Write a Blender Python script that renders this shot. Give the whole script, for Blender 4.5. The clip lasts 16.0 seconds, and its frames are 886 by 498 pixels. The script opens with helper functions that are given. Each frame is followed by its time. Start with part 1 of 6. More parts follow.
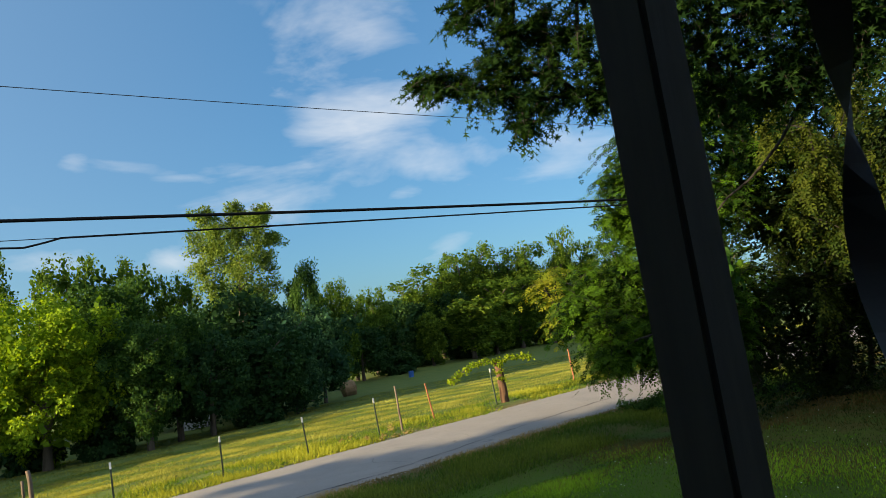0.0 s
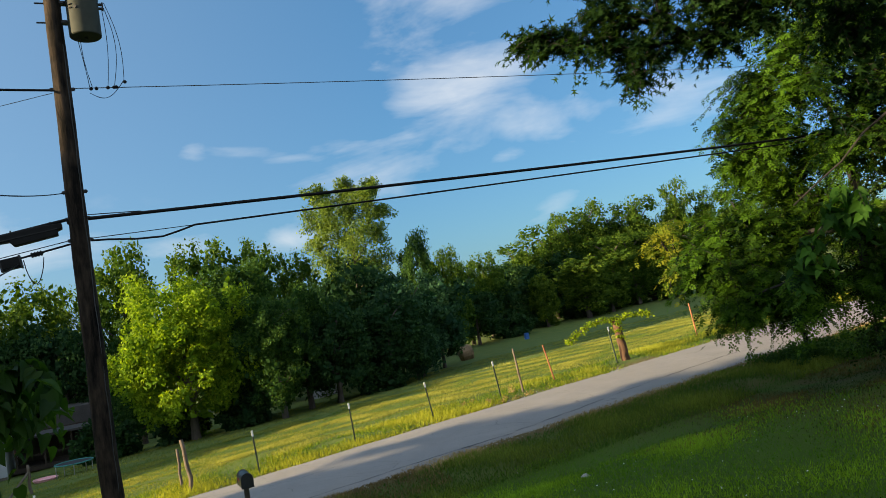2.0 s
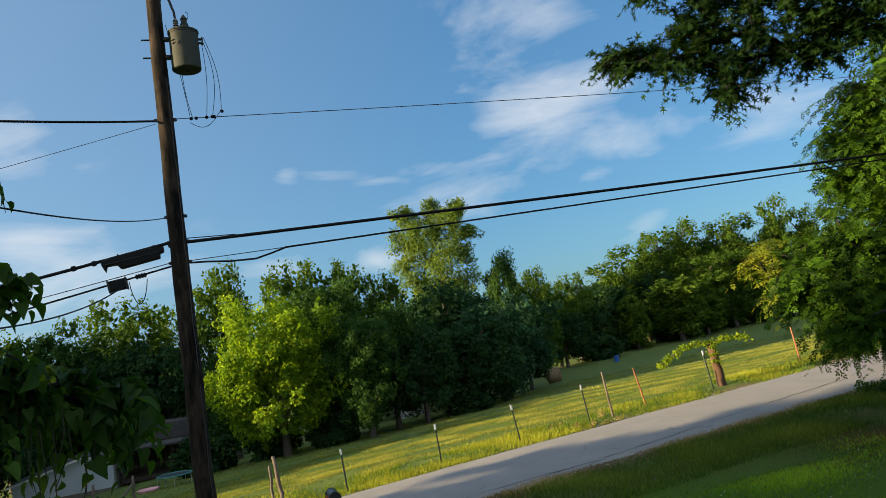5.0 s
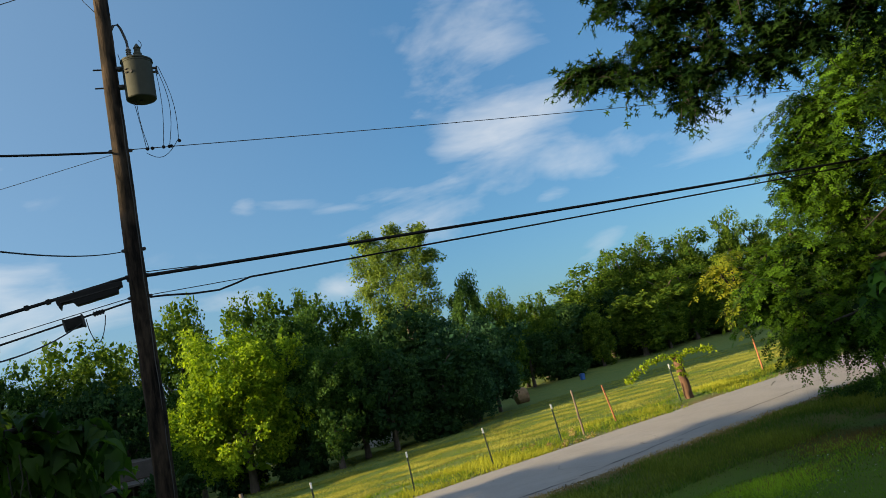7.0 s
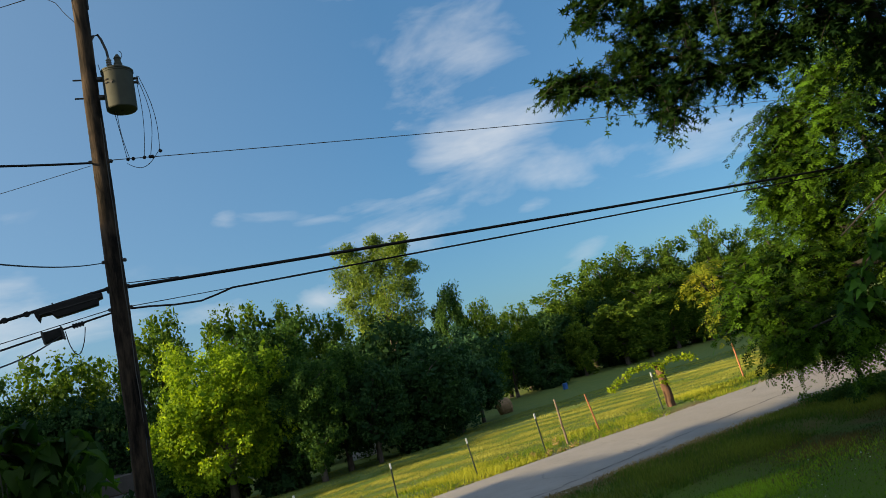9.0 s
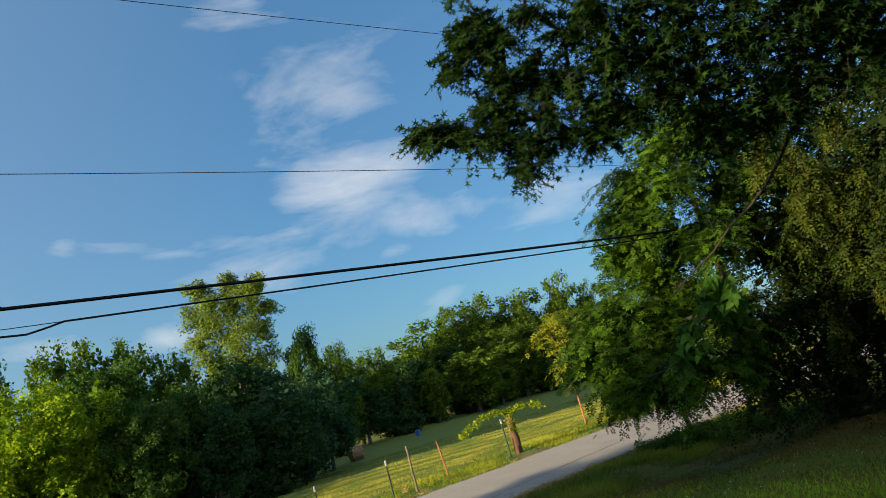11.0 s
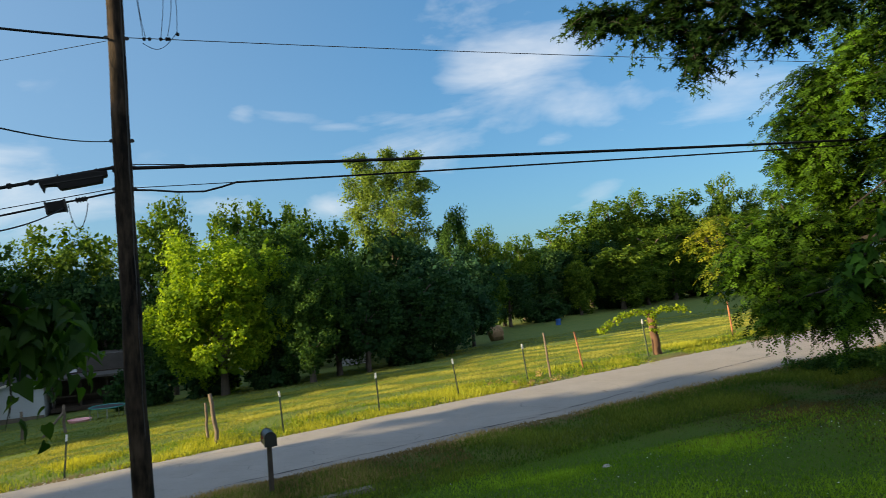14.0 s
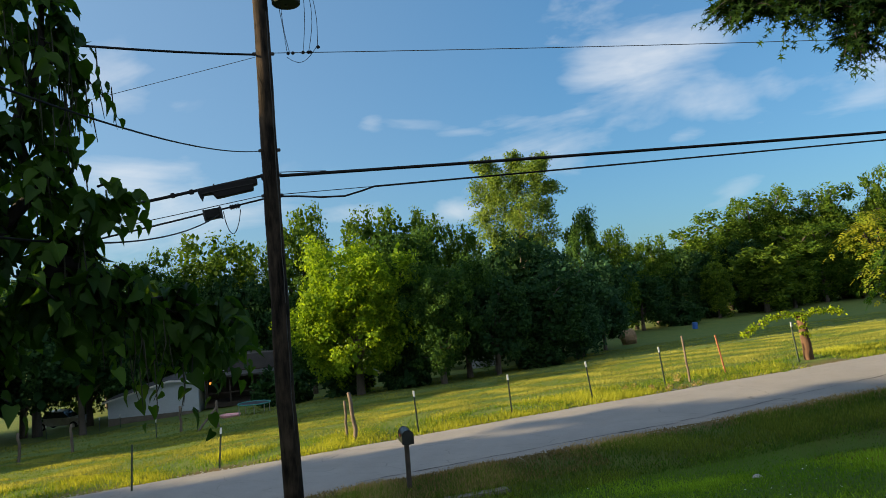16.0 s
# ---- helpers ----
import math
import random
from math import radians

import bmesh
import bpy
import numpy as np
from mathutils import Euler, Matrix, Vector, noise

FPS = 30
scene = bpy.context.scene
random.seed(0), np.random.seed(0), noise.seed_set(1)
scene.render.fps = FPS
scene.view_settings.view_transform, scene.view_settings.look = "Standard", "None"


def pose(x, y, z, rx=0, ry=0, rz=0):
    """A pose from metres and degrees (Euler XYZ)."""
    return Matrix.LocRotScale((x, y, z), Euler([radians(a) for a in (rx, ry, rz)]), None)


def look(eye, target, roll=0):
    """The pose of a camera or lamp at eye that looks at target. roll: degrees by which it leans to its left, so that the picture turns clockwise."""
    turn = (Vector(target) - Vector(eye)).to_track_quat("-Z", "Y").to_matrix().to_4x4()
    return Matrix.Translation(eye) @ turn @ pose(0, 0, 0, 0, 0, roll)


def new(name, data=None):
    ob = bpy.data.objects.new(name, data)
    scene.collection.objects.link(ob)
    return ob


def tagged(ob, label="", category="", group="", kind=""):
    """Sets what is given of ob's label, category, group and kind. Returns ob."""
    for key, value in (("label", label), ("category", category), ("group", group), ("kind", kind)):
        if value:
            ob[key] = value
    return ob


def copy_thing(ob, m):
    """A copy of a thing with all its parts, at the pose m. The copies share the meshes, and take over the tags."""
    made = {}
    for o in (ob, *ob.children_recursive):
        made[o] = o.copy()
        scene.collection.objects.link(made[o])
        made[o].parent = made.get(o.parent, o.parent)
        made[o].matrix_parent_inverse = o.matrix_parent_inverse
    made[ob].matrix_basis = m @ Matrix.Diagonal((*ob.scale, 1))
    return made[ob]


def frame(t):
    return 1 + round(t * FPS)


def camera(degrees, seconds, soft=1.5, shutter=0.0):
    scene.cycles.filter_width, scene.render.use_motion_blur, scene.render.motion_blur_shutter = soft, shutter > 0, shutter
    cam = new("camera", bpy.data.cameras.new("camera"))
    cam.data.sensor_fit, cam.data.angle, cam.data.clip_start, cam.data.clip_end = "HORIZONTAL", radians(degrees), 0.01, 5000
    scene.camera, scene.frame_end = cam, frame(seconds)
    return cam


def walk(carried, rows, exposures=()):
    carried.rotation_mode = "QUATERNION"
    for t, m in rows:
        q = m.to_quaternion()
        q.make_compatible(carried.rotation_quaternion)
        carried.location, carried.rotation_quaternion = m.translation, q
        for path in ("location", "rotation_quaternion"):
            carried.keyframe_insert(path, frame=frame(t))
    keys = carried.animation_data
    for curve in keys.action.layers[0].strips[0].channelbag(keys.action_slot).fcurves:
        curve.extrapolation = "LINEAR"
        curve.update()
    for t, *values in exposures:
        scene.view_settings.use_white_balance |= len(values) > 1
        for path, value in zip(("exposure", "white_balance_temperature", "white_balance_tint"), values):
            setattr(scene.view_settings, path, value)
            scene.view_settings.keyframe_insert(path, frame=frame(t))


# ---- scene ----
LENS = 62.95
# seconds, eye x y z, yaw to the left, pitch up, lean to the right
PATH = [
    (0.0, 0.034, -0.011, 3.949, 0.00, 5.98, 6.04),
    (0.5, 0.010, -0.004, 3.945, 2.82, 5.21, 6.44),
    (1.0, -0.028, -0.004, 3.946, 5.61, 3.92, 7.25),
    (1.5, -0.059, -0.028, 3.967, 7.66, 3.23, 8.06),
    (2.0, -0.053, -0.046, 3.972, 8.83, 4.26, 9.04),
    (2.5, -0.032, -0.034, 3.964, 9.49, 5.14, 9.74),
    (3.0, -0.017, -0.025, 3.966, 8.65, 5.02, 9.83),
    (3.5, -0.019, -0.023, 3.957, 7.73, 4.55, 9.66),
    (4.0, -0.033, -0.036, 3.965, 8.82, 5.02, 9.25),
    (4.5, -0.025, -0.020, 3.973, 13.19, 6.20, 8.76),
    (4.7, -0.026, -0.015, 3.978, 15.39, 6.55, 8.50),
    (6.8, -0.160, 0.052, 3.996, 12.70, 8.41, 11.09),
    (7.0, -0.164, 0.084, 3.990, 11.98, 8.30, 11.26),
    (7.5, -0.169, 0.071, 3.994, 10.35, 8.06, 11.91),
    (8.0, -0.176, 0.063, 3.984, 9.84, 8.04, 12.00),
    (10.3, -0.180, 0.062, 3.961, 11.14, 10.74, 11.47),
    (10.5, -0.177, 0.061, 3.975, 8.33, 10.72, 11.77),
    (11.0, -0.160, 0.074, 3.948, -1.22, 10.13, 10.99),
    (11.5, -0.130, 0.096, 3.946, -7.77, 9.59, 10.57),
    (12.0, -0.132, 0.108, 3.948, -10.21, 9.16, 10.22),
    (12.5, -0.149, 0.108, 3.941, -10.79, 8.09, 9.34),
    (13.0, -0.158, 0.101, 3.940, -8.13, 6.86, 8.20),
    (13.5, -0.149, 0.090, 3.939, -0.16, 4.94, 6.54),
    (14.0, -0.079, 0.073, 3.940, 11.98, 2.88, 4.35),
    (14.5, -0.065, 0.015, 3.904, 26.29, 1.69, 2.71),
    (15.0, -0.079, 0.006, 3.905, 29.18, 2.02, 2.58),
    (15.5, -0.136, 0.031, 3.896, 26.59, 2.96, 3.42),
    (16.0, -0.195, 0.047, 3.901, 21.93, 3.92, 4.58),
]
cam = camera(LENS, 16.0, soft=0.6, shutter=0.08)
walk(cam, [(t, pose(x, y, z, 90 + p, 0, yaw) @ pose(0, 0, 0, 0, 0, -lean)) for t, x, y, z, yaw, p, lean in PATH],
     exposures=[(0.0, 1.66), (4.0, 1.62), (7.0, 1.54), (10.5, 1.43), (11.2, 1.55), (12.0, 1.61), (13.5, 1.70), (15.0, 1.71), (16.0, 1.62)])

# ---- sky and sun ----
SUN_AZ, SUN_EL = -120.0, 10.0          # degrees to the right of +y, above the horizon


def make_world():
    w = bpy.data.worlds.new("sky")
    scene.world = w
    w.use_nodes = True
    nt = w.node_tree
    nt.nodes.clear()
    N, L = nt.nodes.new, nt.links.new

    def mth(op, a, b=None, clamp=False):
        n = N("ShaderNodeMath")
        n.operation, n.use_clamp = op, clamp
        for i, v in enumerate((a, b)):
            if v is None:
                continue
            if isinstance(v, (int, float)):
                n.inputs[i].default_value = v
            else:
                L(v, n.inputs[i])
        return n.outputs[0]

    sky = N("ShaderNodeTexSky")
    sky.sky_type = "NISHITA"
    sky.sun_disc = False
    sky.sun_elevation, sky.sun_rotation = radians(SUN_EL), radians(SUN_AZ)
    sky.air_density, sky.dust_density, sky.ozone_density = 1.0, 0.8, 2.2
    co = N("ShaderNodeTexCoord")
    sep = N("ShaderNodeSeparateXYZ")
    L(co.outputs["Generated"], sep.inputs[0])
    X, Y, Z = sep.outputs
    az = mth("MULTIPLY", mth("ARCTAN2", X, Y), 57.2958)
    el = mth("MULTIPLY", mth("ARCSINE", Z), 57.2958)
    # wisps: the texture is stretched along the wind
    cmb = N("ShaderNodeCombineXYZ")
    L(az, cmb.inputs[0]), L(el, cmb.inputs[1])

    def fbm(scale, rot, stretch, detail=6.0, rough=0.58, dist=0.4):
        mp = N("ShaderNodeMapping")
        mp.inputs["Rotation"].default_value = (0, 0, radians(rot))
        mp.inputs["Scale"].default_value = (scale * stretch, scale, scale)
        L(cmb.outputs[0], mp.inputs[0])
        nz = N("ShaderNodeTexNoise")
        nz.inputs["Scale"].default_value = 1.0
        nz.inputs["Detail"].default_value, nz.inputs["Roughness"].default_value = detail, rough
        nz.inputs["Distortion"].default_value = dist
        L(mp.outputs[0], nz.inputs["Vector"])
        return nz.outputs[0]

    grain = fbm(0.20, -32, 0.36, detail=5.0, rough=0.55, dist=0.6)
    fine = fbm(0.8, -28, 0.4, detail=3.5)
    # cloud banks: azimuth, elevation, half length, half height, slant, weight
    BANKS = [
        (-4.4, 22.6, 7.0, 4.5, -10, 1.00),
        (-5.5, 15.9, 8.0, 4.0, 35, 1.00),
        (-9.4, 13.1, 5.0, 1.6, 20, 0.80),
        (-0.4, 12.8, 6.0, 2.5, -25, 0.70),
        (-2.4, 10.5, 3.0, 1.0, 15, 0.70),
        (4.3, 13.2, 3.5, 1.6, 10, 0.60),
        (10.5, 12.3, 7.0, 3.5, 10, 0.65),
        (0.8, 6.4, 2.5, 1.2, 20, 0.85),
        (-22.8, 13.8, 5.0, 0.6, -8, 0.60),
        (-19.2, 12.9, 3.0, 0.5, -5, 0.55),
        (-26.9, 14.3, 1.5, 1.0, 0, 0.60),
        (-15.9, 13.7, 4.0, 1.2, 5, 0.45),
        (-13.1, 10.6, 7.0, 2.2, 8, 1.00),
        (-21.2, 6.5, 4.0, 1.2, 5, 1.00),
        (-28.3, 7.0, 4.0, 1.2, 5, 0.70),
        (-12.2, 19.2, 1.6, 1.0, 0, 0.50),
        (-8.5, 18.4, 1.5, 1.0, 0, 0.50),
        (-46.5, 16.9, 5.0, 2.5, 0, 1.00),
        (-45.1, 10.9, 5.0, 2.0, 0, 0.80),
        (-42.0, 7.1, 8.0, 3.0, 10, 0.95),
        (-48.8, 6.4, 8.0, 3.0, 0, 0.80),
        (-12.0, 30.3, 5.0, 2.0, 0, 0.70),
    ]
    total = None
    for a0, e0, la, le, slant, wgt in BANKS:
        da, de = mth("SUBTRACT", az, a0), mth("SUBTRACT", el, e0)
        c, s = math.cos(radians(slant)), math.sin(radians(slant))
        p = mth("DIVIDE", mth("ADD", mth("MULTIPLY", da, c), mth("MULTIPLY", de, s)), la)
        q = mth("DIVIDE", mth("SUBTRACT", mth("MULTIPLY", de, c), mth("MULTIPLY", da, s)), le)
        r2 = mth("ADD", mth("MULTIPLY", p, p), mth("MULTIPLY", q, q))
        g = mth("MULTIPLY", mth("EXPONENT", mth("MULTIPLY", r2, -1.0)), wgt)
        total = g if total is None else mth("MAXIMUM", total, g)
    dens = mth("ADD", mth("MULTIPLY", grain, 2.1), mth("MULTIPLY", fine, 0.4))
    dens = mth("SUBTRACT", mth("ADD", mth("MULTIPLY", total, 0.75), dens), 1.56)
    cover = mth("MULTIPLY", dens, 1.15, clamp=True)
    cover = mth("MULTIPLY", cover, mth("MINIMUM", mth("MULTIPLY", total, 3.0), 1.0))
    # broken bright cloud, unseen, added over the rest of the sky, overhead and behind, as fill
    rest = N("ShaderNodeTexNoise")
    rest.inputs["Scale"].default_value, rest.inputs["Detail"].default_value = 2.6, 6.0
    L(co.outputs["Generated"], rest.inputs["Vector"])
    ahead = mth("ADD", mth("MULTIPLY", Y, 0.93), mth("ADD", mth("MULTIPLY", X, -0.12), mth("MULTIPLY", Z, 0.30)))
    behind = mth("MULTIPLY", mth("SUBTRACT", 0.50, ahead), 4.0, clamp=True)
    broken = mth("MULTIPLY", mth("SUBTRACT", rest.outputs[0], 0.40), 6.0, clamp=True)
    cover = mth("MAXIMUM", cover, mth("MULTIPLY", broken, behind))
    bg = N("ShaderNodeBackground")
    bg.inputs[1].default_value = 0.050
    tint = N("ShaderNodeMix")
    tint.data_type, tint.blend_type = "RGBA", "MULTIPLY"
    tint.inputs[0].default_value = 1.0
    L(sky.outputs[0], tint.inputs[6])
    tint.inputs[7].default_value = (0.71, 1.02, 1.18, 1)
    cl = N("ShaderNodeMix")
    cl.data_type = "RGBA"
    L(mth("MULTIPLY", cover, 0.68), cl.inputs[0])
    haze = N("ShaderNodeMix")
    haze.data_type = "RGBA"
    haze.inputs[0].default_value = 0.35
    L(tint.outputs[2], haze.inputs[6])
    haze.inputs[7].default_value = (1.0, 2.65, 5.1, 1)
    glare = N("ShaderNodeMix")
    glare.data_type = "RGBA"
    L(mth("MULTIPLY", mth("MULTIPLY", mth("SUBTRACT", mth("MULTIPLY", az, -1.0), 12.0), 0.011, clamp=True), 0.48), glare.inputs[0])
    L(haze.outputs[2], glare.inputs[6])
    glare.inputs[7].default_value = (4.3, 5.2, 6.0, 1)
    L(glare.outputs[2], cl.inputs[6])
    # the added cloud behind the camera is made brighter to lift the shade
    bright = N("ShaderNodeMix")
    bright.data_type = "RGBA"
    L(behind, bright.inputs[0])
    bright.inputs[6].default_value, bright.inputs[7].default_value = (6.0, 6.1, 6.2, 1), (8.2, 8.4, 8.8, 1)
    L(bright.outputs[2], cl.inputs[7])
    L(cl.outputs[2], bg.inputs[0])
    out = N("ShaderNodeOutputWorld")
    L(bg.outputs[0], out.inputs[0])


make_world()
sun_data = bpy.data.lights.new("sun", "SUN")
sun_data.energy, sun_data.angle, sun_data.color = 5.0, radians(0.9), (1.0, 0.76, 0.44)
sun = new("sun", sun_data)
sun_way = Vector((math.sin(radians(SUN_AZ)) * math.cos(radians(SUN_EL)), math.cos(radians(SUN_AZ)) * math.cos(radians(SUN_EL)), math.sin(radians(SUN_EL))))
sun.matrix_world = look(sun_way * 100, (0, 0, 0))

# ---- materials ----


def nodes_of(name):
    m = bpy.data.materials.new(name)
    m.use_nodes = True
    nt = m.node_tree
    return m, nt, nt.nodes.new, nt.links.new, nt.nodes["Principled BSDF"]


def noise_tex(nt, scale, detail=4.0, rough=0.55, stretch=(1, 1, 1), coords="Object"):
    N, L = nt.nodes.new, nt.links.new
    co, mp, nz = N("ShaderNodeTexCoord"), N("ShaderNodeMapping"), N("ShaderNodeTexNoise")
    mp.inputs["Scale"].default_value = stretch
    L(co.outputs[coords], mp.inputs[0]), L(mp.outputs[0], nz.inputs["Vector"])
    nz.inputs["Scale"].default_value, nz.inputs["Detail"].default_value, nz.inputs["Roughness"].default_value = scale, detail, rough
    return nz.outputs[0]


def ramp(nt, fac, stops):
    r = nt.nodes.new("ShaderNodeValToRGB")
    els = r.color_ramp.elements
    while len(els) < len(stops):
        els.new(0.5)
    for e, (p, c) in zip(els, stops):
        e.position, e.color = p, (*c, 1)
    nt.links.new(fac, r.inputs[0])
    return r.outputs[0]


def mixc(nt, fac, a, b, mode="MIX"):
    n = nt.nodes.new("ShaderNodeMix")
    n.data_type, n.blend_type = "RGBA", mode
    for sock, v in ((n.inputs[0], fac), (n.inputs[6], a), (n.inputs[7], b)):
        if isinstance(v, (int, float)):
            sock.default_value = v
        elif isinstance(v, tuple):
            sock.default_value = (*v, 1)
        else:
            nt.links.new(v, sock)
    return n.outputs[2]


def bump(nt, height, strength, distance):
    b = nt.nodes.new("ShaderNodeBump")
    b.inputs["Strength"].default_value, b.inputs["Distance"].default_value = strength, distance
    nt.links.new(height, b.inputs["Height"])
    nt.links.new(b.outputs[0], nt.nodes["Principled BSDF"].inputs["Normal"])


def plain(name, color, rough=0.6, metal=0.0, scale=8.0, vary=0.35, bumps=0.2, stretch=(1, 1, 1), dist=0.01):
    m, nt, N, L, bs = nodes_of(name)
    big, small = noise_tex(nt, scale * 0.25, 3, stretch=stretch), noise_tex(nt, scale * 3, 5, stretch=stretch)
    dark, light = tuple(c * (1 - vary) for c in color), tuple(min(1, c * (1 + vary)) for c in color)
    c1 = ramp(nt, big, [(0.3, dark), (0.7, light)])
    c2 = ramp(nt, small, [(0.3, dark), (0.7, light)])
    L(mixc(nt, 0.5, c1, c2), bs.inputs["Base Color"])
    bs.inputs["Roughness"].default_value, bs.inputs["Metallic"].default_value = rough, metal
    if bumps:
        bump(nt, small, bumps, dist)
    return m


def leaf_mat(name, dark, light, glow=0.35, rough=0.7, spec=0.08):
    """Leaves: colour from each leaf's own tone, some light passes through."""
    m, nt, N, L, bs = nodes_of(name)
    at = N("ShaderNodeAttribute")
    at.attribute_name = "tone"
    col = ramp(nt, at.outputs["Fac"], [(0.0, dark), (0.75, light), (1.0, tuple(min(1, c * 1.35) for c in light))])
    L(col, bs.inputs["Base Color"])
    bs.inputs["Roughness"].default_value = rough
    bs.inputs["Specular IOR Level"].default_value = spec
    tr = N("ShaderNodeBsdfTranslucent")
    L(mixc(nt, 1.0, col, (1.35, 1.25, 0.45), "MULTIPLY"), tr.inputs[0])
    mx = N("ShaderNodeMixShader")
    mx.inputs[0].default_value = glow
    L(bs.outputs[0], mx.inputs[1]), L(tr.outputs[0], mx.inputs[2])
    L(mx.outputs[0], nt.nodes["Material Output"].inputs[0])
    return m


def bark_mat(name, dark, light, scale=6.0, lo=0.3, hi=0.7):
    m, nt, N, L, bs = nodes_of(name)
    n1, n2 = noise_tex(nt, scale, 6, 0.65, (1, 1, 0.18)), noise_tex(nt, scale * 0.2, 3)
    L(mixc(nt, 0.35, ramp(nt, n1, [(lo, dark), (hi, light)]), ramp(nt, n2, [(lo + 0.05, dark), (hi, light)])), bs.inputs["Base Color"])
    bs.inputs["Roughness"].default_value = 0.9
    bump(nt, n1, 0.7, 0.03)
    return m


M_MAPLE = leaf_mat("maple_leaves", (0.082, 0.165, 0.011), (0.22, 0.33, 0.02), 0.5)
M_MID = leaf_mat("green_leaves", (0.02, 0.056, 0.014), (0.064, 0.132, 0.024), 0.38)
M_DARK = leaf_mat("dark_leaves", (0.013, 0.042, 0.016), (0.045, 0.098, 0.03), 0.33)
M_TEAL = leaf_mat("bluish_leaves", (0.016, 0.052, 0.028), (0.056, 0.128, 0.056), 0.33)
M_COTTON = leaf_mat("cottonwood_leaves", (0.058, 0.112, 0.016), (0.16, 0.235, 0.033), 0.4, 0.6, 0.15)
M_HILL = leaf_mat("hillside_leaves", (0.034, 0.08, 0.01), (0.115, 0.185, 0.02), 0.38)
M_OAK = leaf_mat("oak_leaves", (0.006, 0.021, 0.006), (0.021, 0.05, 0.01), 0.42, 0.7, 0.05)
M_ELDER = leaf_mat("box_elder_leaves", (0.005, 0.021, 0.004), (0.07, 0.152, 0.01), 0.46, 0.55, 0.1)
# vine and hackberry greens are near black: the shade is in the colour
M_VINE = leaf_mat("shaded_vine_leaves", (0.008, 0.021, 0.005), (0.031, 0.053, 0.008), 0.38, 0.6, 0.1)
M_HACK = leaf_mat("shaded_hackberry_leaves", (0.006, 0.015, 0.004), (0.018, 0.032, 0.007), 0.3, 0.7, 0.06)
M_YELLOWED = leaf_mat("yellowed_leaves", (0.08, 0.14, 0.012), (0.22, 0.24, 0.02), 0.4)
# lit copy of the vine leaves: the sunlight is in the colour
M_LITVINE = leaf_mat("sunlit_vine_leaves", (0.02, 0.042, 0.006), (0.07, 0.092, 0.012), 0.42, 0.6, 0.08)
M_YOUNG = leaf_mat("young_tree_leaves", (0.045, 0.09, 0.011), (0.13, 0.2, 0.022), 0.42)
M_SNAGVINE = leaf_mat("creeper_leaves", (0.11, 0.19, 0.012), (0.28, 0.36, 0.02), 0.5)
M_STRAW = leaf_mat("straw_blades", (0.16, 0.12, 0.055), (0.34, 0.26, 0.13), 0.3)
# bark of all the near trees, darkened in colour for the canopy's shade
M_SHADEBARK = bark_mat("shaded_bark", (0.006, 0.005, 0.004), (0.022, 0.018, 0.015))
M_CATALPA = leaf_mat("catalpa_leaves", (0.016, 0.048, 0.008), (0.056, 0.12, 0.014), 0.55, 0.55, 0.2)
M_MULB = leaf_mat("mulberry_leaves", (0.02, 0.065, 0.01), (0.06, 0.15, 0.016), 0.42, 0.6, 0.1)
M_POD = plain("seed_pods", (0.028, 0.03, 0.014), 0.8)
M_BARK = bark_mat("bark", (0.035, 0.028, 0.022), (0.12, 0.10, 0.08))
M_POLE = bark_mat("weathered_pole", (0.003, 0.0025, 0.002), (0.055, 0.040, 0.028), 9.0, 0.42, 0.62)
M_WOOD = bark_mat("grey_wood", (0.055, 0.042, 0.032), (0.17, 0.135, 0.10), 12.0)
M_CABLE = plain("black_cable", (0.006, 0.006, 0.0065), 0.7, bumps=0)
M_WIRE = plain("bare_wire", (0.05, 0.05, 0.05), 0.6, 0.4, bumps=0)
M_STEEL = plain("galvanised_steel", (0.35, 0.35, 0.34), 0.45, 0.8)
M_DARKSTEEL = plain("dark_steel", (0.016, 0.016, 0.016), 0.6, 0.2)
M_TANK = plain("grey_tank_paint", (0.045, 0.050, 0.040), 0.7, 0.0, 3, 0.22, 0.05)
for m_, gloss in ((M_TANK, 0.15), (M_POLE, 0.15), (M_CABLE, 0.2)):
    m_.node_tree.nodes["Principled BSDF"].inputs["Specular IOR Level"].default_value = gloss
M_PORC = plain("porcelain", (0.15, 0.135, 0.12), 0.25, bumps=0)
M_TPOST = plain("green_post_paint", (0.035, 0.055, 0.035), 0.6)
M_WHITE = plain("white_paint", (0.75, 0.75, 0.72), 0.6, vary=0.1)
M_ORANGE = plain("orange_rust", (0.34, 0.13, 0.06), 0.8)
M_BOX = plain("black_mailbox_paint", (0.02, 0.02, 0.022), 0.35, 0.0, 20, 0.3, 0.05)
M_RED = plain("red_flag_paint", (0.5, 0.03, 0.02), 0.5)
M_CONC = plain("concrete", (0.16, 0.14, 0.115), 0.9, 0, 6)
M_ROCK = plain("rock", (0.32, 0.31, 0.28), 0.9, 0, 10)
M_HAY = plain("old_hay", (0.22, 0.15, 0.08), 0.95, 0, 8, 0.5, 0.8, dist=0.05)
M_BLUE = plain("blue_plastic", (0.02, 0.10, 0.36), 0.4, bumps=0)
M_SIDING = plain("white_siding", (0.50, 0.55, 0.60), 0.6, 0, 2, 0.08, 0.05)
M_ROOF = plain("grey_shingles", (0.06, 0.058, 0.056), 0.9, 0, 6)
# porch wood, darkened in colour for the shade of the recess
M_PORCHSHADE = bark_mat("shaded_porch_wood", (0.02, 0.016, 0.012), (0.06, 0.045, 0.034), 10.0)
M_GLASS = plain("window_glass", (0.02, 0.025, 0.03), 0.08, bumps=0)
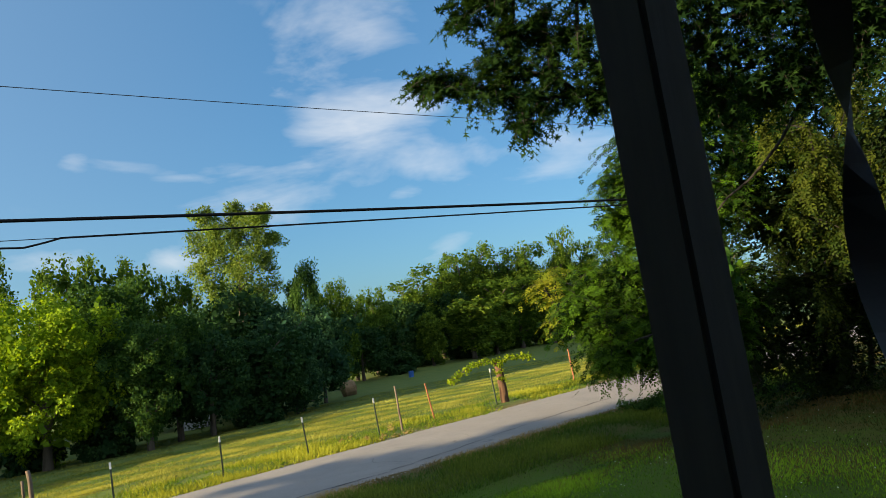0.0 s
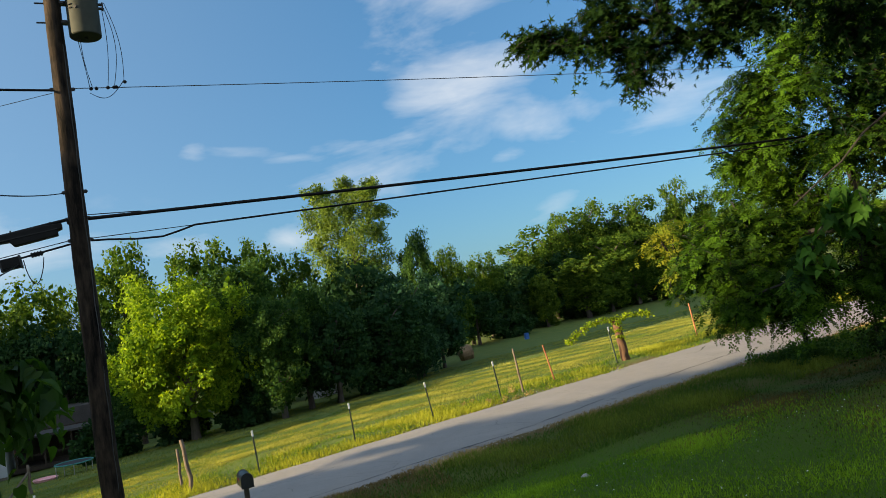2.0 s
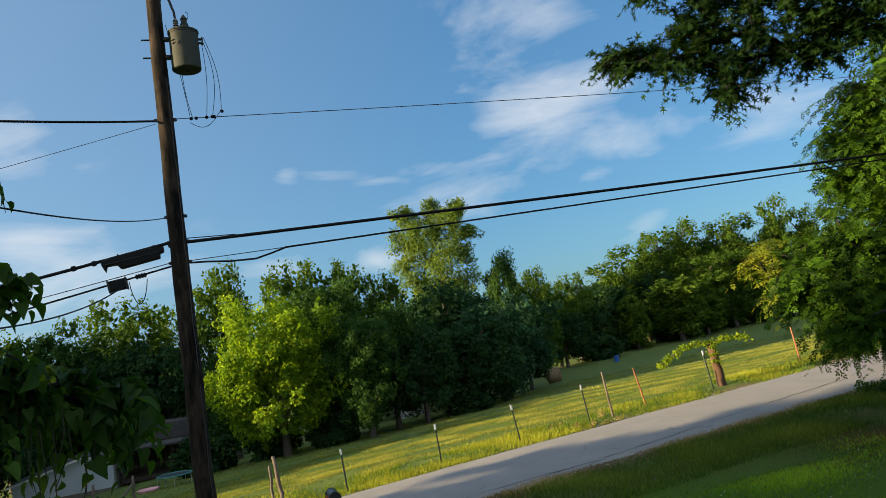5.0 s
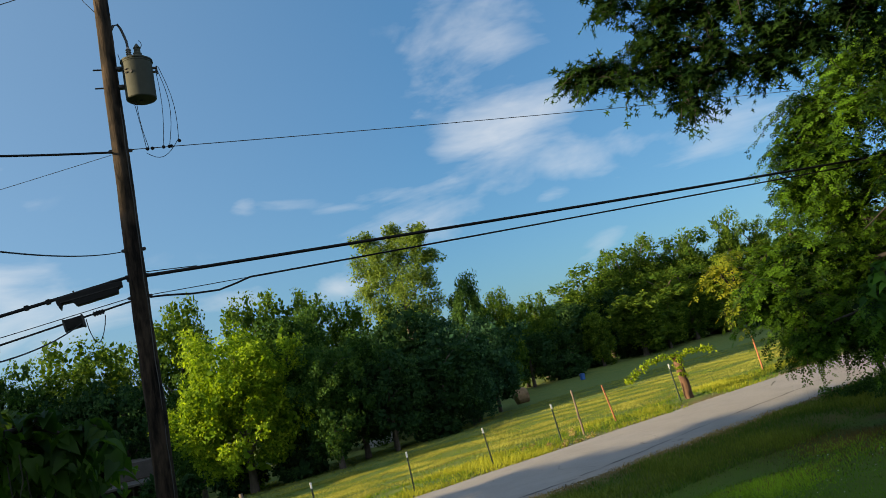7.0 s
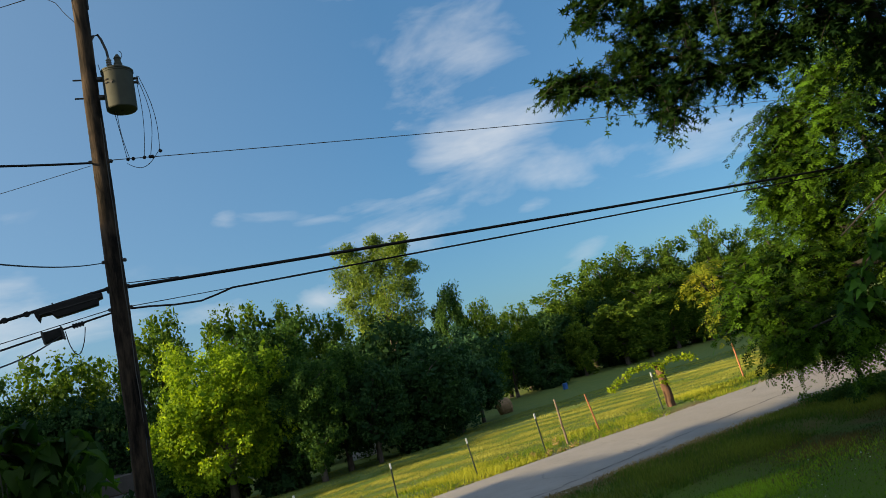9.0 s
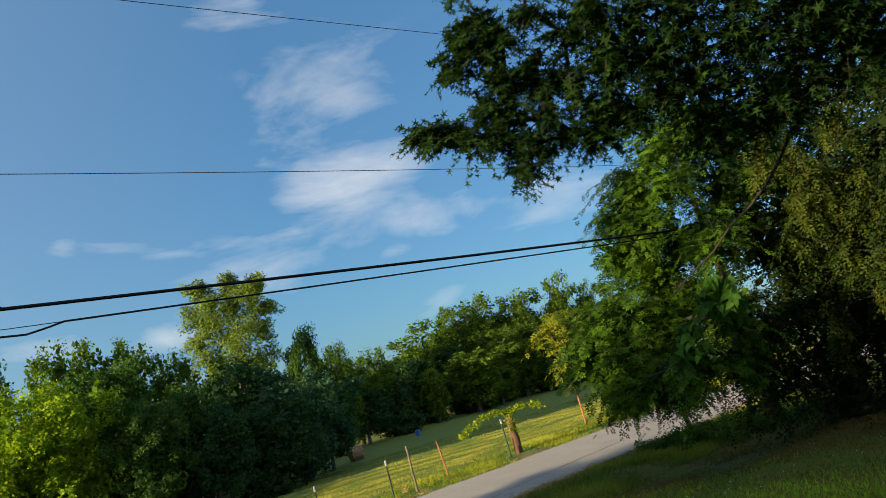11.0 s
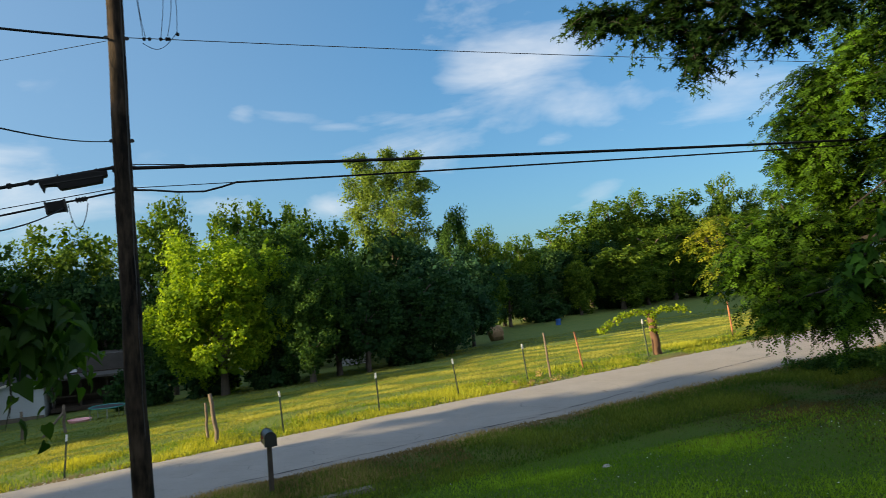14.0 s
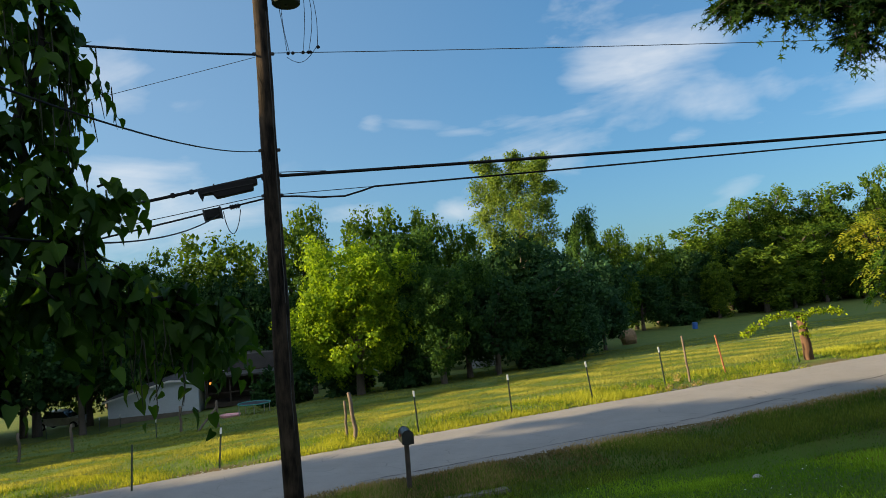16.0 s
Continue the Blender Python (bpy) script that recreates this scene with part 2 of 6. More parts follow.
M_FABRIC = plain("trampoline_mat", (0.015, 0.015, 0.018), 0.8)
M_TEALPAD = plain("teal_pad", (0.03, 0.20, 0.20), 0.6)
M_PINK = plain("pink_plastic", (0.70, 0.35, 0.38), 0.5, bumps=0)
M_POST = plain("porch_post_wood", (0.16, 0.12, 0.095), 0.8, 0.0, 40.0, 0.25, 0.08, (1, 1, 0.12))
M_RIBBON = plain("dark_ribbon", (0.11, 0.085, 0.075), 0.65, 0.0)
M_CRACK = plain("tar_crack", (0.02, 0.018, 0.017), 0.8, bumps=0)
M_LAMP = plain("lamp_glass", (0.5, 0.2, 0.05), 0.4, bumps=0)
M_LAMP.node_tree.nodes["Principled BSDF"].inputs["Emission Color"].default_value = (1.0, 0.28, 0.04, 1)
M_LAMP.node_tree.nodes["Principled BSDF"].inputs["Emission Strength"].default_value = 0.5

# ---- mesh helpers ----


def raw_mesh(name, verts, loops, counts, tone=None, smooth=False):
    """A mesh from flat arrays: vertices, the corners of all faces, corners per face."""
    me = bpy.data.meshes.new(name)
    verts, loops, counts = np.asarray(verts, np.float32), np.asarray(loops, np.int32), np.asarray(counts, np.int32)
    me.vertices.add(len(verts)), me.loops.add(len(loops)), me.polygons.add(len(counts))
    me.vertices.foreach_set("co", verts.ravel())
    me.loops.foreach_set("vertex_index", loops)
    me.polygons.foreach_set("loop_start", np.r_[0, np.cumsum(counts)[:-1]].astype(np.int32))
    if smooth:
        me.polygons.foreach_set("use_smooth", np.ones(len(counts), bool))
    if tone is not None:
        at = me.attributes.new("tone", "FLOAT", "POINT")
        at.data.foreach_set("value", np.asarray(tone, np.float32))
    me.update(calc_edges=True)
    return me


def put(name, me, mat, parent=None, label=""):
    me.materials.append(mat)
    ob = new(name, me)
    if parent is not None:
        ob.parent = parent
    if label:
        ob["label"] = label
    return ob


def part(name, bm, mat, parent=None, label="", smooth=False):
    me = bpy.data.meshes.new(name)
    if smooth:
        for f in bm.faces:
            f.smooth = True
    bm.to_mesh(me)
    bm.free()
    return put(name, me, mat, parent, label)


def holder(name, place, rz=0.0):
    ob = new(name)
    ob.matrix_world = pose(*place, 0, 0, rz)
    return ob


def box(bm, size, at=(0, 0, 0), turn=None, bevel=0.0):
    r = bmesh.ops.create_cube(bm, size=1.0)
    vs = r["verts"]
    m = Matrix.Translation(at) @ (turn or Matrix()) @ Matrix.Diagonal((*size, 1))
    bmesh.ops.transform(bm, matrix=m, verts=vs)
    if bevel:
        es = list({e for v in vs for e in v.link_edges})
        bmesh.ops.bevel(bm, geom=es, offset=bevel, segments=2, affect="EDGES")


def boxed(size, at=(0, 0, 0), turn=None, bevel=0.0):
    bm = bmesh.new()
    box(bm, size, at, turn, bevel)
    return bm


def tube_arrays(path, radii, sides=8):
    path, radii = np.asarray(path, float), np.broadcast_to(np.asarray(radii, float), (len(path),))
    tan = np.gradient(path, axis=0)
    tan /= np.linalg.norm(tan, axis=1)[:, None] + 1e-9
    ref = np.array([1.0, 0.2, 0.1]) if abs(tan[0][2]) > 0.8 else np.array([0, 0, 1.0])
    a = np.cross(tan, ref)
    a /= np.linalg.norm(a, axis=1)[:, None] + 1e-9
    b = np.cross(tan, a)
    ang = np.linspace(0, 2 * np.pi, sides, endpoint=False)
    ring = np.cos(ang)[None, :, None] * a[:, None] + np.sin(ang)[None, :, None] * b[:, None]
    verts = (path[:, None] + ring * radii[:, None, None]).reshape(-1, 3)
    n = len(path)
    i, j = np.meshgrid(np.arange(n - 1), np.arange(sides), indexing="ij")
    k = (j + 1) % sides
    quads = np.stack([i * sides + j, i * sides + k, (i + 1) * sides + k, (i + 1) * sides + j], -1).reshape(-1, 4)
    return verts, quads


def tubes(name, runs, mat, parent=None, label="", sides=8):
    """Round bars along paths, joined into one mesh: runs of (path, radii)."""
    vs, qs, base = [], [], 0
    for path, radii in runs:
        v, q = tube_arrays(path, radii, sides)
        vs.append(v), qs.append(q + base)
        base += len(v)
    q = np.concatenate(qs)
    return put(name, raw_mesh(name, np.concatenate(vs), q.ravel(), np.full(len(q), 4), smooth=True), mat, parent, label)


def lathe(profile, sides=24):
    """A turned body from (radius, height) pairs, closed at both ends."""
    bm = bmesh.new()
    rings = [[bm.verts.new((r * math.cos(2 * math.pi * k / sides), r * math.sin(2 * math.pi * k / sides), z)) for k in range(sides)] for r, z in profile]
    for a, b in zip(rings, rings[1:]):
        for k in range(sides):
            bm.faces.new((a[k], a[(k + 1) % sides], b[(k + 1) % sides], b[k]))
    bm.faces.new(rings[0][::-1]), bm.faces.new(rings[-1])
    return bm


# ---- leaves ----
DIAMOND = (np.array([[0, 0, 0], [-0.36, 0.45, 0.07], [0, 1, 0], [0.36, 0.45, 0.07]]), [(0, 2, 1), (0, 3, 2)])
POINTED = (np.array([[0, 0, 0], [-0.22, 0.3, 0.05], [0, 1, -0.06], [0.22, 0.3, 0.05]]), [(0, 2, 1), (0, 3, 2)])
STAR = (np.array([[0, 0, 0], [-0.05, 0.2, 0], [-0.40, 0.22, 0.05], [-0.06, 0.36, 0], [-0.50, 0.70, 0.06], [-0.06, 0.58, 0], [0, 1.08, -0.05],
                  [0.06, 0.58, 0], [0.50, 0.70, 0.06], [0.06, 0.36, 0], [0.40, 0.22, 0.05], [0.05, 0.2, 0]]),
        [(0, 11, 1), (11, 9, 3, 1), (11, 10, 9), (1, 3, 2), (9, 7, 5, 3), (9, 8, 7), (3, 5, 4), (5, 7, 6)])
HEART = (np.array([[0, 0.02, 0], [-0.28, -0.06, 0.12], [-0.40, 0.22, 0.20], [-0.27, 0.60, 0.10], [0, 1.08, -0.28], [0.27, 0.60, 0.10], [0.40, 0.22, 0.20], [0.28, -0.06, 0.12], [0, 0.5, -0.02]]),
         [(0, 8, 3, 2, 1), (8, 4, 3), (0, 7, 6, 5, 8), (8, 5, 4)])


def compound(pairs, length=0.45, spread=0.62):
    """A feathered leaf: leaflets in pairs along a stalk and one at its end."""
    vs, fs = [], []
    for k in range(pairs * 2 + 1):
        y, a = (0.18 + 0.74 * (k // 2) / max(1, pairs), (1 if k % 2 else -1) * spread) if k < pairs * 2 else (0.72, 0.0)
        ca, sa = math.cos(a * 1.6), math.sin(a * 1.6)
        base = len(vs)
        for px, py, pz in ((0, 0, 0), (-0.27, 0.45, 0.04), (0, 1, -0.05), (0.27, 0.45, 0.04)):
            px, py = px * length, py * length
            vs.append((px * ca + py * sa, y + py * ca - px * sa, pz * length - 0.12 * y * y))
        fs += [(base, base + 2, base + 1), (base, base + 3, base + 2)]
    return np.array(vs), fs


FEATHER = compound(2, 0.5, 0.6)
TRIPLE = compound(1, 0.62, 0.5)


def unit(a):
    return a / (np.linalg.norm(a, axis=-1, keepdims=True) + 1e-9)


def leaf_mesh(name, P, D, N, S, tone, shape):
    """All leaves of a crown: places, axes, normals, lengths, tones."""
    tv, tf = shape
    D = unit(D)
    X = unit(np.cross(D, N))
    Z = np.cross(X, D)
    v = P[:, None] + S[:, None, None] * (tv[None, :, 0:1] * X[:, None] + tv[None, :, 1:2] * D[:, None] + tv[None, :, 2:3] * Z[:, None])
    k = len(tv)
    flat = np.concatenate([np.array(f) for f in tf])
    loops = (np.arange(len(P))[:, None] * k + flat[None]).ravel()
    counts = np.tile([len(f) for f in tf], len(P))
    return raw_mesh(name, v.reshape(-1, 3), loops, counts, np.repeat(tone, k))


def clump_leaves(rng, centres, radii, per, size, flat=0.75, droop=0.25, hollow=0.55, tones=None, outward=0.8, heart=None):
    """Leaves round clump centres, most of them near each clump's skin."""
    n = len(centres) * per
    c, r = np.repeat(centres, per, 0), np.repeat(radii, per)
    d = unit(rng.normal(size=(n, 3)))
    dist = hollow + (1 - hollow) * rng.random(n) ** 0.7
    dist *= 1 + 0.18 * rng.normal(size=n)
    P = c + d * (r * dist)[:, None] * np.array([1, 1, flat])
    N = d * outward + np.array([0, 0, 0.3]) + rng.normal(size=(n, 3)) * 0.28
    if heart is not None:
        N = N + 0.6 * unit(c - np.asarray(heart))
    N = unit(N)
    D = unit(d * 0.5 + rng.normal(size=(n, 3)) * 0.7 + np.array([0, 0, -droop]))
    S = size * (0.7 + 0.6 * rng.random(n))
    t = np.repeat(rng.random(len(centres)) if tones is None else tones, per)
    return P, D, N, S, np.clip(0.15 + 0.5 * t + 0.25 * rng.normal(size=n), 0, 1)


def trunk_runs(rng, h, low, thick, centres, limbs):
    z = np.linspace(-0.4, h * 0.8, 9)
    bend = np.cumsum(rng.normal(size=(9, 2)) * 0.02 * h, 0) * np.linspace(0, 1, 9)[:, None] * 0.5
    path = np.c_[bend, z]
    runs = [(path, thick * (1.25 - 1.12 * np.linspace(0, 1, 9) ** 0.8))]
    for i in rng.choice(len(centres), min(limbs, len(centres)), replace=False):
        c = centres[i]
        z0 = max(low * 0.5, min(h * 0.7, c[2] - 0.5 * math.hypot(c[0], c[1]) - 0.05 * h))
        k = np.interp(z0, z, np.arange(9))
        p0 = np.array([np.interp(k, np.arange(9), path[:, q]) for q in range(3)])
        t = np.linspace(0, 1, 5)[:, None]
        mid = (p0 + c) / 2 + np.array([0, 0, 0.06 * h])
        runs.append(((1 - t) ** 2 * p0 + 2 * t * (1 - t) * mid + t * t * c, thick * np.array([0.42, 0.33, 0.24, 0.14, 0.05])))
    return runs


def lobed_crown(rng, h, w, low, shape, lobes, subs, per, leaf, flat=1.0, ragged=0.17):
    """A crown of rounded lobes, h tall and w wide; each lobe carries clumps of leaves. Returns lobe centres and leaf arrays."""
    skin = int(lobes * 0.85)
    k = np.arange(lobes)
    f = np.where(k < skin, (k + 0.5) / skin, rng.random(lobes))
    ang = k * 2.39996 + rng.normal(size=lobes) * 0.35
    cz = 1 - 2 * f
    reach = np.where(k < skin, 0.88 + ragged * rng.normal(size=lobes), 0.25 + 0.45 * rng.random(lobes))
    ring = np.sqrt(np.clip(1 - cz * cz, 0, 1))
    if shape == "cone":
        ring = ring ** 0.7 * np.clip(0.75 - 0.45 * cz, 0.2, 1.2)
    elif shape == "spread":
        ring = ring ** 0.6
    else:
        ring = ring ** 0.75 * np.clip(1.0 + 0.06 * cz, 0.2, 1.2)
    R = (0.55 * w + 0.30 * h) * (0.12 + 0.09 * rng.random(lobes)) * math.sqrt(46 / lobes)
    mid, half = (h + low) / 2, (h - low) / 2 - 0.1 * w
    c = np.c_[ring * reach * np.cos(ang) * w * 0.38, ring * reach * np.sin(ang) * w * 0.38, mid + cz * half * np.clip(reach, 0.3, 1.08)]
    d = unit(rng.normal(size=(lobes * subs, 3)) + np.array([0, 0, 0.25]))
    lc, lr = np.repeat(c, subs, 0), np.repeat(R, subs)
    cc = lc + d * (lr * (0.55 + 0.4 * rng.random(len(lr))))[:, None] * np.array([1, 1, flat])
    tones = np.clip(np.repeat(0.2 + 0.6 * rng.random(lobes), subs) + 0.2 * rng.normal(size=len(lr)), 0, 1)
    n = len(cc) * per
    k = np.repeat(np.arange(len(cc)), per)
    e = unit(rng.normal(size=(n, 3)))
    P = cc[k] + e * (lr[k] * 0.46 * (0.35 + 0.65 * rng.random(n) ** 0.6))[:, None]
    out = unit(P - lc[k])
    N = unit(out * 0.6 + e * 0.35 + np.array([0, 0, 0.25]) + rng.normal(size=(n, 3)) * 0.5)
    D = unit(e * 0.4 + rng.normal(size=(n, 3)) * 0.7 + np.array([0, 0, -0.3]))
    S = leaf * (0.7 + 0.6 * rng.random(n))
    T = np.clip(0.1 + 0.6 * tones[k] + 0.24 * rng.normal(size=n), 0, 1)
    # large inner leaves that close the heart of each lobe, toned dark as inner shade
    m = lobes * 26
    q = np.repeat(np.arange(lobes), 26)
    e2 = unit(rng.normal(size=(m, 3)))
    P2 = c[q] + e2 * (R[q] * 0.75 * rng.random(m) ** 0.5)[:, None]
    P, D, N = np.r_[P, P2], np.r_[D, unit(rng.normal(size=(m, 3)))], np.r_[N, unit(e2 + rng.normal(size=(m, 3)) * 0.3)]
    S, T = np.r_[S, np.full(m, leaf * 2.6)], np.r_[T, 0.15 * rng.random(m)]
    # fit to the true height and width
    up = h / np.quantile(P[:, 2], 0.9985)
    wide = w / 2 / np.quantile(np.hypot(P[:, 0], P[:, 1]), 0.97)
    fit = np.array([wide, wide, up])
    return c * fit, (P * fit, D, N, S, T)


def tree(name, place, h, w, mat, seed, shape="round", low=0.15, lobes=44, per=95, leaf=0.22, kind_label="", bark=None, limbs=10, subs=6, ragged=0.17):
    rng = np.random.default_rng(seed)
    ob = holder(name, place)
    tagged(ob, kind_label, "tree")
    c, leaves = lobed_crown(rng, h, w, h * low, shape, lobes, subs, per, leaf, ragged=ragged)
    tubes("trunk", trunk_runs(rng, h, h * low, 0.02 * h + 0.06, c, limbs), bark or M_BARK, ob)
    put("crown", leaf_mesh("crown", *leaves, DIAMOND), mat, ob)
    return ob


# ---- ground ----
TH = radians(34.0)
CU, SU = math.cos(TH), math.sin(TH)


def xy(u, v):
    """From along and across the road to the world's x and y."""
    return u * CU - v * SU, u * SU + v * CU


def smooth(a, b, x):
    t = np.clip((x - a) / (b - a), 0, 1)
    return t * t * (3 - 2 * t)


def ground_uv(u, v):
    z = -0.1 + 0.055 * 60 * np.tanh(u / 60)
    z = z - 0.072 * np.clip(v - 21.5, 0, 50) * smooth(20, 30, v)
    z = z - 0.18 * np.exp(-((v - 13.2) / 1.1) ** 2) + 0.55 * smooth(12.8, 8.5, v) + 0.5 * smooth(9, 0, v)
    return z + 0.025 * np.sin(u * 1.3 + 2 * np.sin(v * 0.7)) * np.sin(v * 0.9 + u * 0.21) * (np.abs(v - 18.5) > 2.6)


def ground(x, y):
    return float(ground_uv(x * CU + y * SU, -x * SU + y * CU))


def on(x, y, lift=0.0):
    return (x, y, ground(x, y) + lift)


def ground_mat():
    m, nt, N, L, bs = nodes_of("grass_ground")
    co, mp, sep = N("ShaderNodeTexCoord"), N("ShaderNodeMapping"), N("ShaderNodeSeparateXYZ")
    mp.inputs["Rotation"].default_value = (0, 0, -TH)
    L(co.outputs["Object"], mp.inputs[0]), L(mp.outputs[0], sep.inputs[0])
    big, mid, fine = noise_tex(nt, 0.16, 4), noise_tex(nt, 1.1, 5), noise_tex(nt, 14, 6, 0.7)

    def band(a, b, c, d):
        r = N("ShaderNodeMapRange")
        r.interpolation_type = "SMOOTHSTEP"
        add = N("ShaderNodeMath")
        add.operation = "MULTIPLY_ADD"
        L(mid, add.inputs[0])
        add.inputs[1].default_value, add.inputs[2].default_value = 1.4, -0.7
        s = N("ShaderNodeMath")
        s.operation = "ADD"
        L(sep.outputs[1], s.inputs[0]), L(add.outputs[0], s.inputs[1])
        L(s.outputs[0], r.inputs[0])
        for k, v in zip((1, 2, 3, 4), (a, b, c, d)):
            r.inputs[k].default_value = v
        return r.outputs[0]

    lawn = mixc(nt, fine, ramp(nt, big, [(0.35, (0.060, 0.115, 0.012)), (0.65, (0.100, 0.155, 0.018))]), (0.042, 0.080, 0.011))
    field = mixc(nt, fine, ramp(nt, mid, [(0.3, (0.095, 0.145, 0.038)), (0.7, (0.205, 0.212, 0.050))]), (0.085, 0.135, 0.036))
    dry = mixc(nt, fine, (0.17, 0.12, 0.065), (0.09, 0.075, 0.03))
    rough_grass = mixc(nt, fine, (0.05, 0.09, 0.016), (0.11, 0.11, 0.03))
    col = mixc(nt, band(13.4, 14.3, 0, 1), lawn, rough_grass)
    col = mixc(nt, band(15.3, 16.3, 0, 0.9), col, dry)
    col = mixc(nt, band(20.9, 21.9, 0, 1), col, field)
    # worn, brownish lawn under the trees, also darkened in colour for their shade
    worn = N("ShaderNodeMapRange")
    L(sep.outputs[0], worn.inputs[0])
    worn.inputs[1].default_value, worn.inputs[2].default_value = 9.0, 16.0
    wm = N("ShaderNodeMath")
    wm.operation = "MULTIPLY"
    L(worn.outputs[0], wm.inputs[0]), L(ramp(nt, mid, [(0.35, (0, 0, 0)), (0.6, (0.8, 0.8, 0.8))]), wm.inputs[1])
    low = N("ShaderNodeMath")
    low.operation = "MULTIPLY"
    L(wm.outputs[0], low.inputs[0]), L(band(13.5, 15.5, 1, 0), low.inputs[1])
    col = mixc(nt, low.outputs[0], col, (0.10, 0.065, 0.028))
    L(col, bs.inputs["Base Color"])
    bs.inputs["Roughness"].default_value, bs.inputs["Specular IOR Level"].default_value = 0.95, 0.1
    bump(nt, fine, 0.6, 0.06)
    return m


def spaced(lo, hi, near_lo, near_hi, step, grow):
    out, s = [near_hi], step
    while out[-1] < hi:
        s *= grow
        out.append(out[-1] + s)
    a = list(np.arange(near_lo, near_hi, step))
    s, left = step, [near_lo]
    while left[-1] > lo:
        s *= grow
        left.append(left[-1] - s)
    return np.array(left[:0:-1] + a + out)


def make_ground():
    us, vs = spaced(-1500, 1500, -25, 45, 0.6, 1.18), spaced(-1500, 1500, -6, 34, 0.3, 1.15)
    U, V = np.meshgrid(us, vs, indexing="ij")
    Z = ground_uv(U, V)
    X, Y = U * CU - V * SU, U * SU + V * CU
    n, k = len(us), len(vs)
    i, j = np.meshgrid(np.arange(n - 1), np.arange(k - 1), indexing="ij")
    q = np.stack([i * k + j, (i + 1) * k + j, (i + 1) * k + j + 1, i * k + j + 1], -1).reshape(-1, 4)
    ob = put("ground", raw_mesh("ground", np.c_[X.ravel(), Y.ravel(), Z.ravel()], q.ravel(), np.full(len(q), 4), smooth=True), ground_mat())
    tagged(ob, "mown lawn sloping to a roadside ditch and yellow-green pasture", "ground", kind="structure")


make_ground()
NEAR, FAR = 16.45, 20.75


def road_mat():
    m, nt, N, L, bs = nodes_of("worn_asphalt")
    fine, mid, big = noise_tex(nt, 45, 5, 0.75), noise_tex(nt, 1.3, 5), noise_tex(nt, 0.25, 3)
    co, mp, sep = N("ShaderNodeTexCoord"), N("ShaderNodeMapping"), N("ShaderNodeTexVoronoi")
    mp.inputs["Rotation"].default_value = (0, 0, -TH)
    mp.inputs["Scale"].default_value = (0.07, 0.36, 1)
    L(co.outputs["Object"], mp.inputs[0])
    wob = N("ShaderNodeMix")
    wob.data_type = "VECTOR"
    wob.inputs[0].default_value = 0.10
    nz = N("ShaderNodeTexNoise")
    nz.inputs["Scale"].default_value, nz.inputs["Detail"].default_value = 2.2, 5
    L(mp.outputs[0], wob.inputs[4]), L(mp.outputs[0], nz.inputs["Vector"]), L(nz.outputs["Color"], wob.inputs[5])
    L(wob.outputs[1], sep.inputs["Vector"])
    sep.feature = "DISTANCE_TO_EDGE"
    crack = ramp(nt, sep.outputs["Distance"], [(0.0, (0.55, 0.55, 0.55)), (0.005, (0, 0, 0))])
    base = mixc(nt, 0.5, ramp(nt, fine, [(0.25, (0.14, 0.134, 0.128)), (0.75, (0.35, 0.333, 0.31))]), ramp(nt, mid, [(0.3, (0.205, 0.196, 0.184)), (0.7, (0.285, 0.270, 0.248))]))
    base = mixc(nt, ramp(nt, big, [(0.4, (0, 0, 0)), (0.7, (0.35, 0.35, 0.35))]), base, (0.24, 0.22, 0.19))
    L(mixc(nt, crack, base, (0.035, 0.032, 0.03)), bs.inputs["Base Color"])
    bs.inputs["Roughness"].default_value = 0.9
    bump(nt, fine, 0.5, 0.012)
    return m


def make_road():
    us = np.arange(-160, 160, 0.25)
    rng = np.random.default_rng(8)
    wob = np.convolve(rng.normal(size=len(us)), np.hanning(9) / 4.5, "same")
    wob2 = np.convolve(rng.normal(size=len(us)), np.hanning(9) / 4.5, "same")
    rows = []
    for k, s in enumerate(np.linspace(0, 1, 9)):
        v = NEAR + s * (FAR - NEAR) + (0.10 * wob * (1 - s) ** 4 + 0.07 * wob2 * s ** 4)
        z = ground_uv(us, np.full(len(us), 18.5)) + 0.03 + 0.06 * (1 - (2 * s - 1) ** 2)
        if k in (0, 8):
            w = v - 0.16
            rows.append(np.c_[us * CU - w * SU, us * SU + w * CU, z - 0.075] if k == 0 else np.c_[us * CU - v * SU, us * SU + v * CU, z])
            w = v + 0.16
            rows.append(np.c_[us * CU - v * SU, us * SU + v * CU, z] if k == 0 else np.c_[us * CU - w * SU, us * SU + w * CU, z - 0.075])
        else:
            rows.append(np.c_[us * CU - v * SU, us * SU + v * CU, z])
    k, n = len(rows), len(us)
    vs = np.concatenate(rows)
    i, j = np.meshgrid(np.arange(k - 1), np.arange(n - 1), indexing="ij")
    q = np.stack([i * n + j, i * n + j + 1, (i + 1) * n + j + 1, (i + 1) * n + j], -1).reshape(-1, 4)
    tagged(put("road", raw_mesh("road", vs, q.ravel(), np.full(len(q), 4), smooth=True), road_mat()),
           "narrow worn grey asphalt country road with cracks", "road", kind="structure")


make_road()


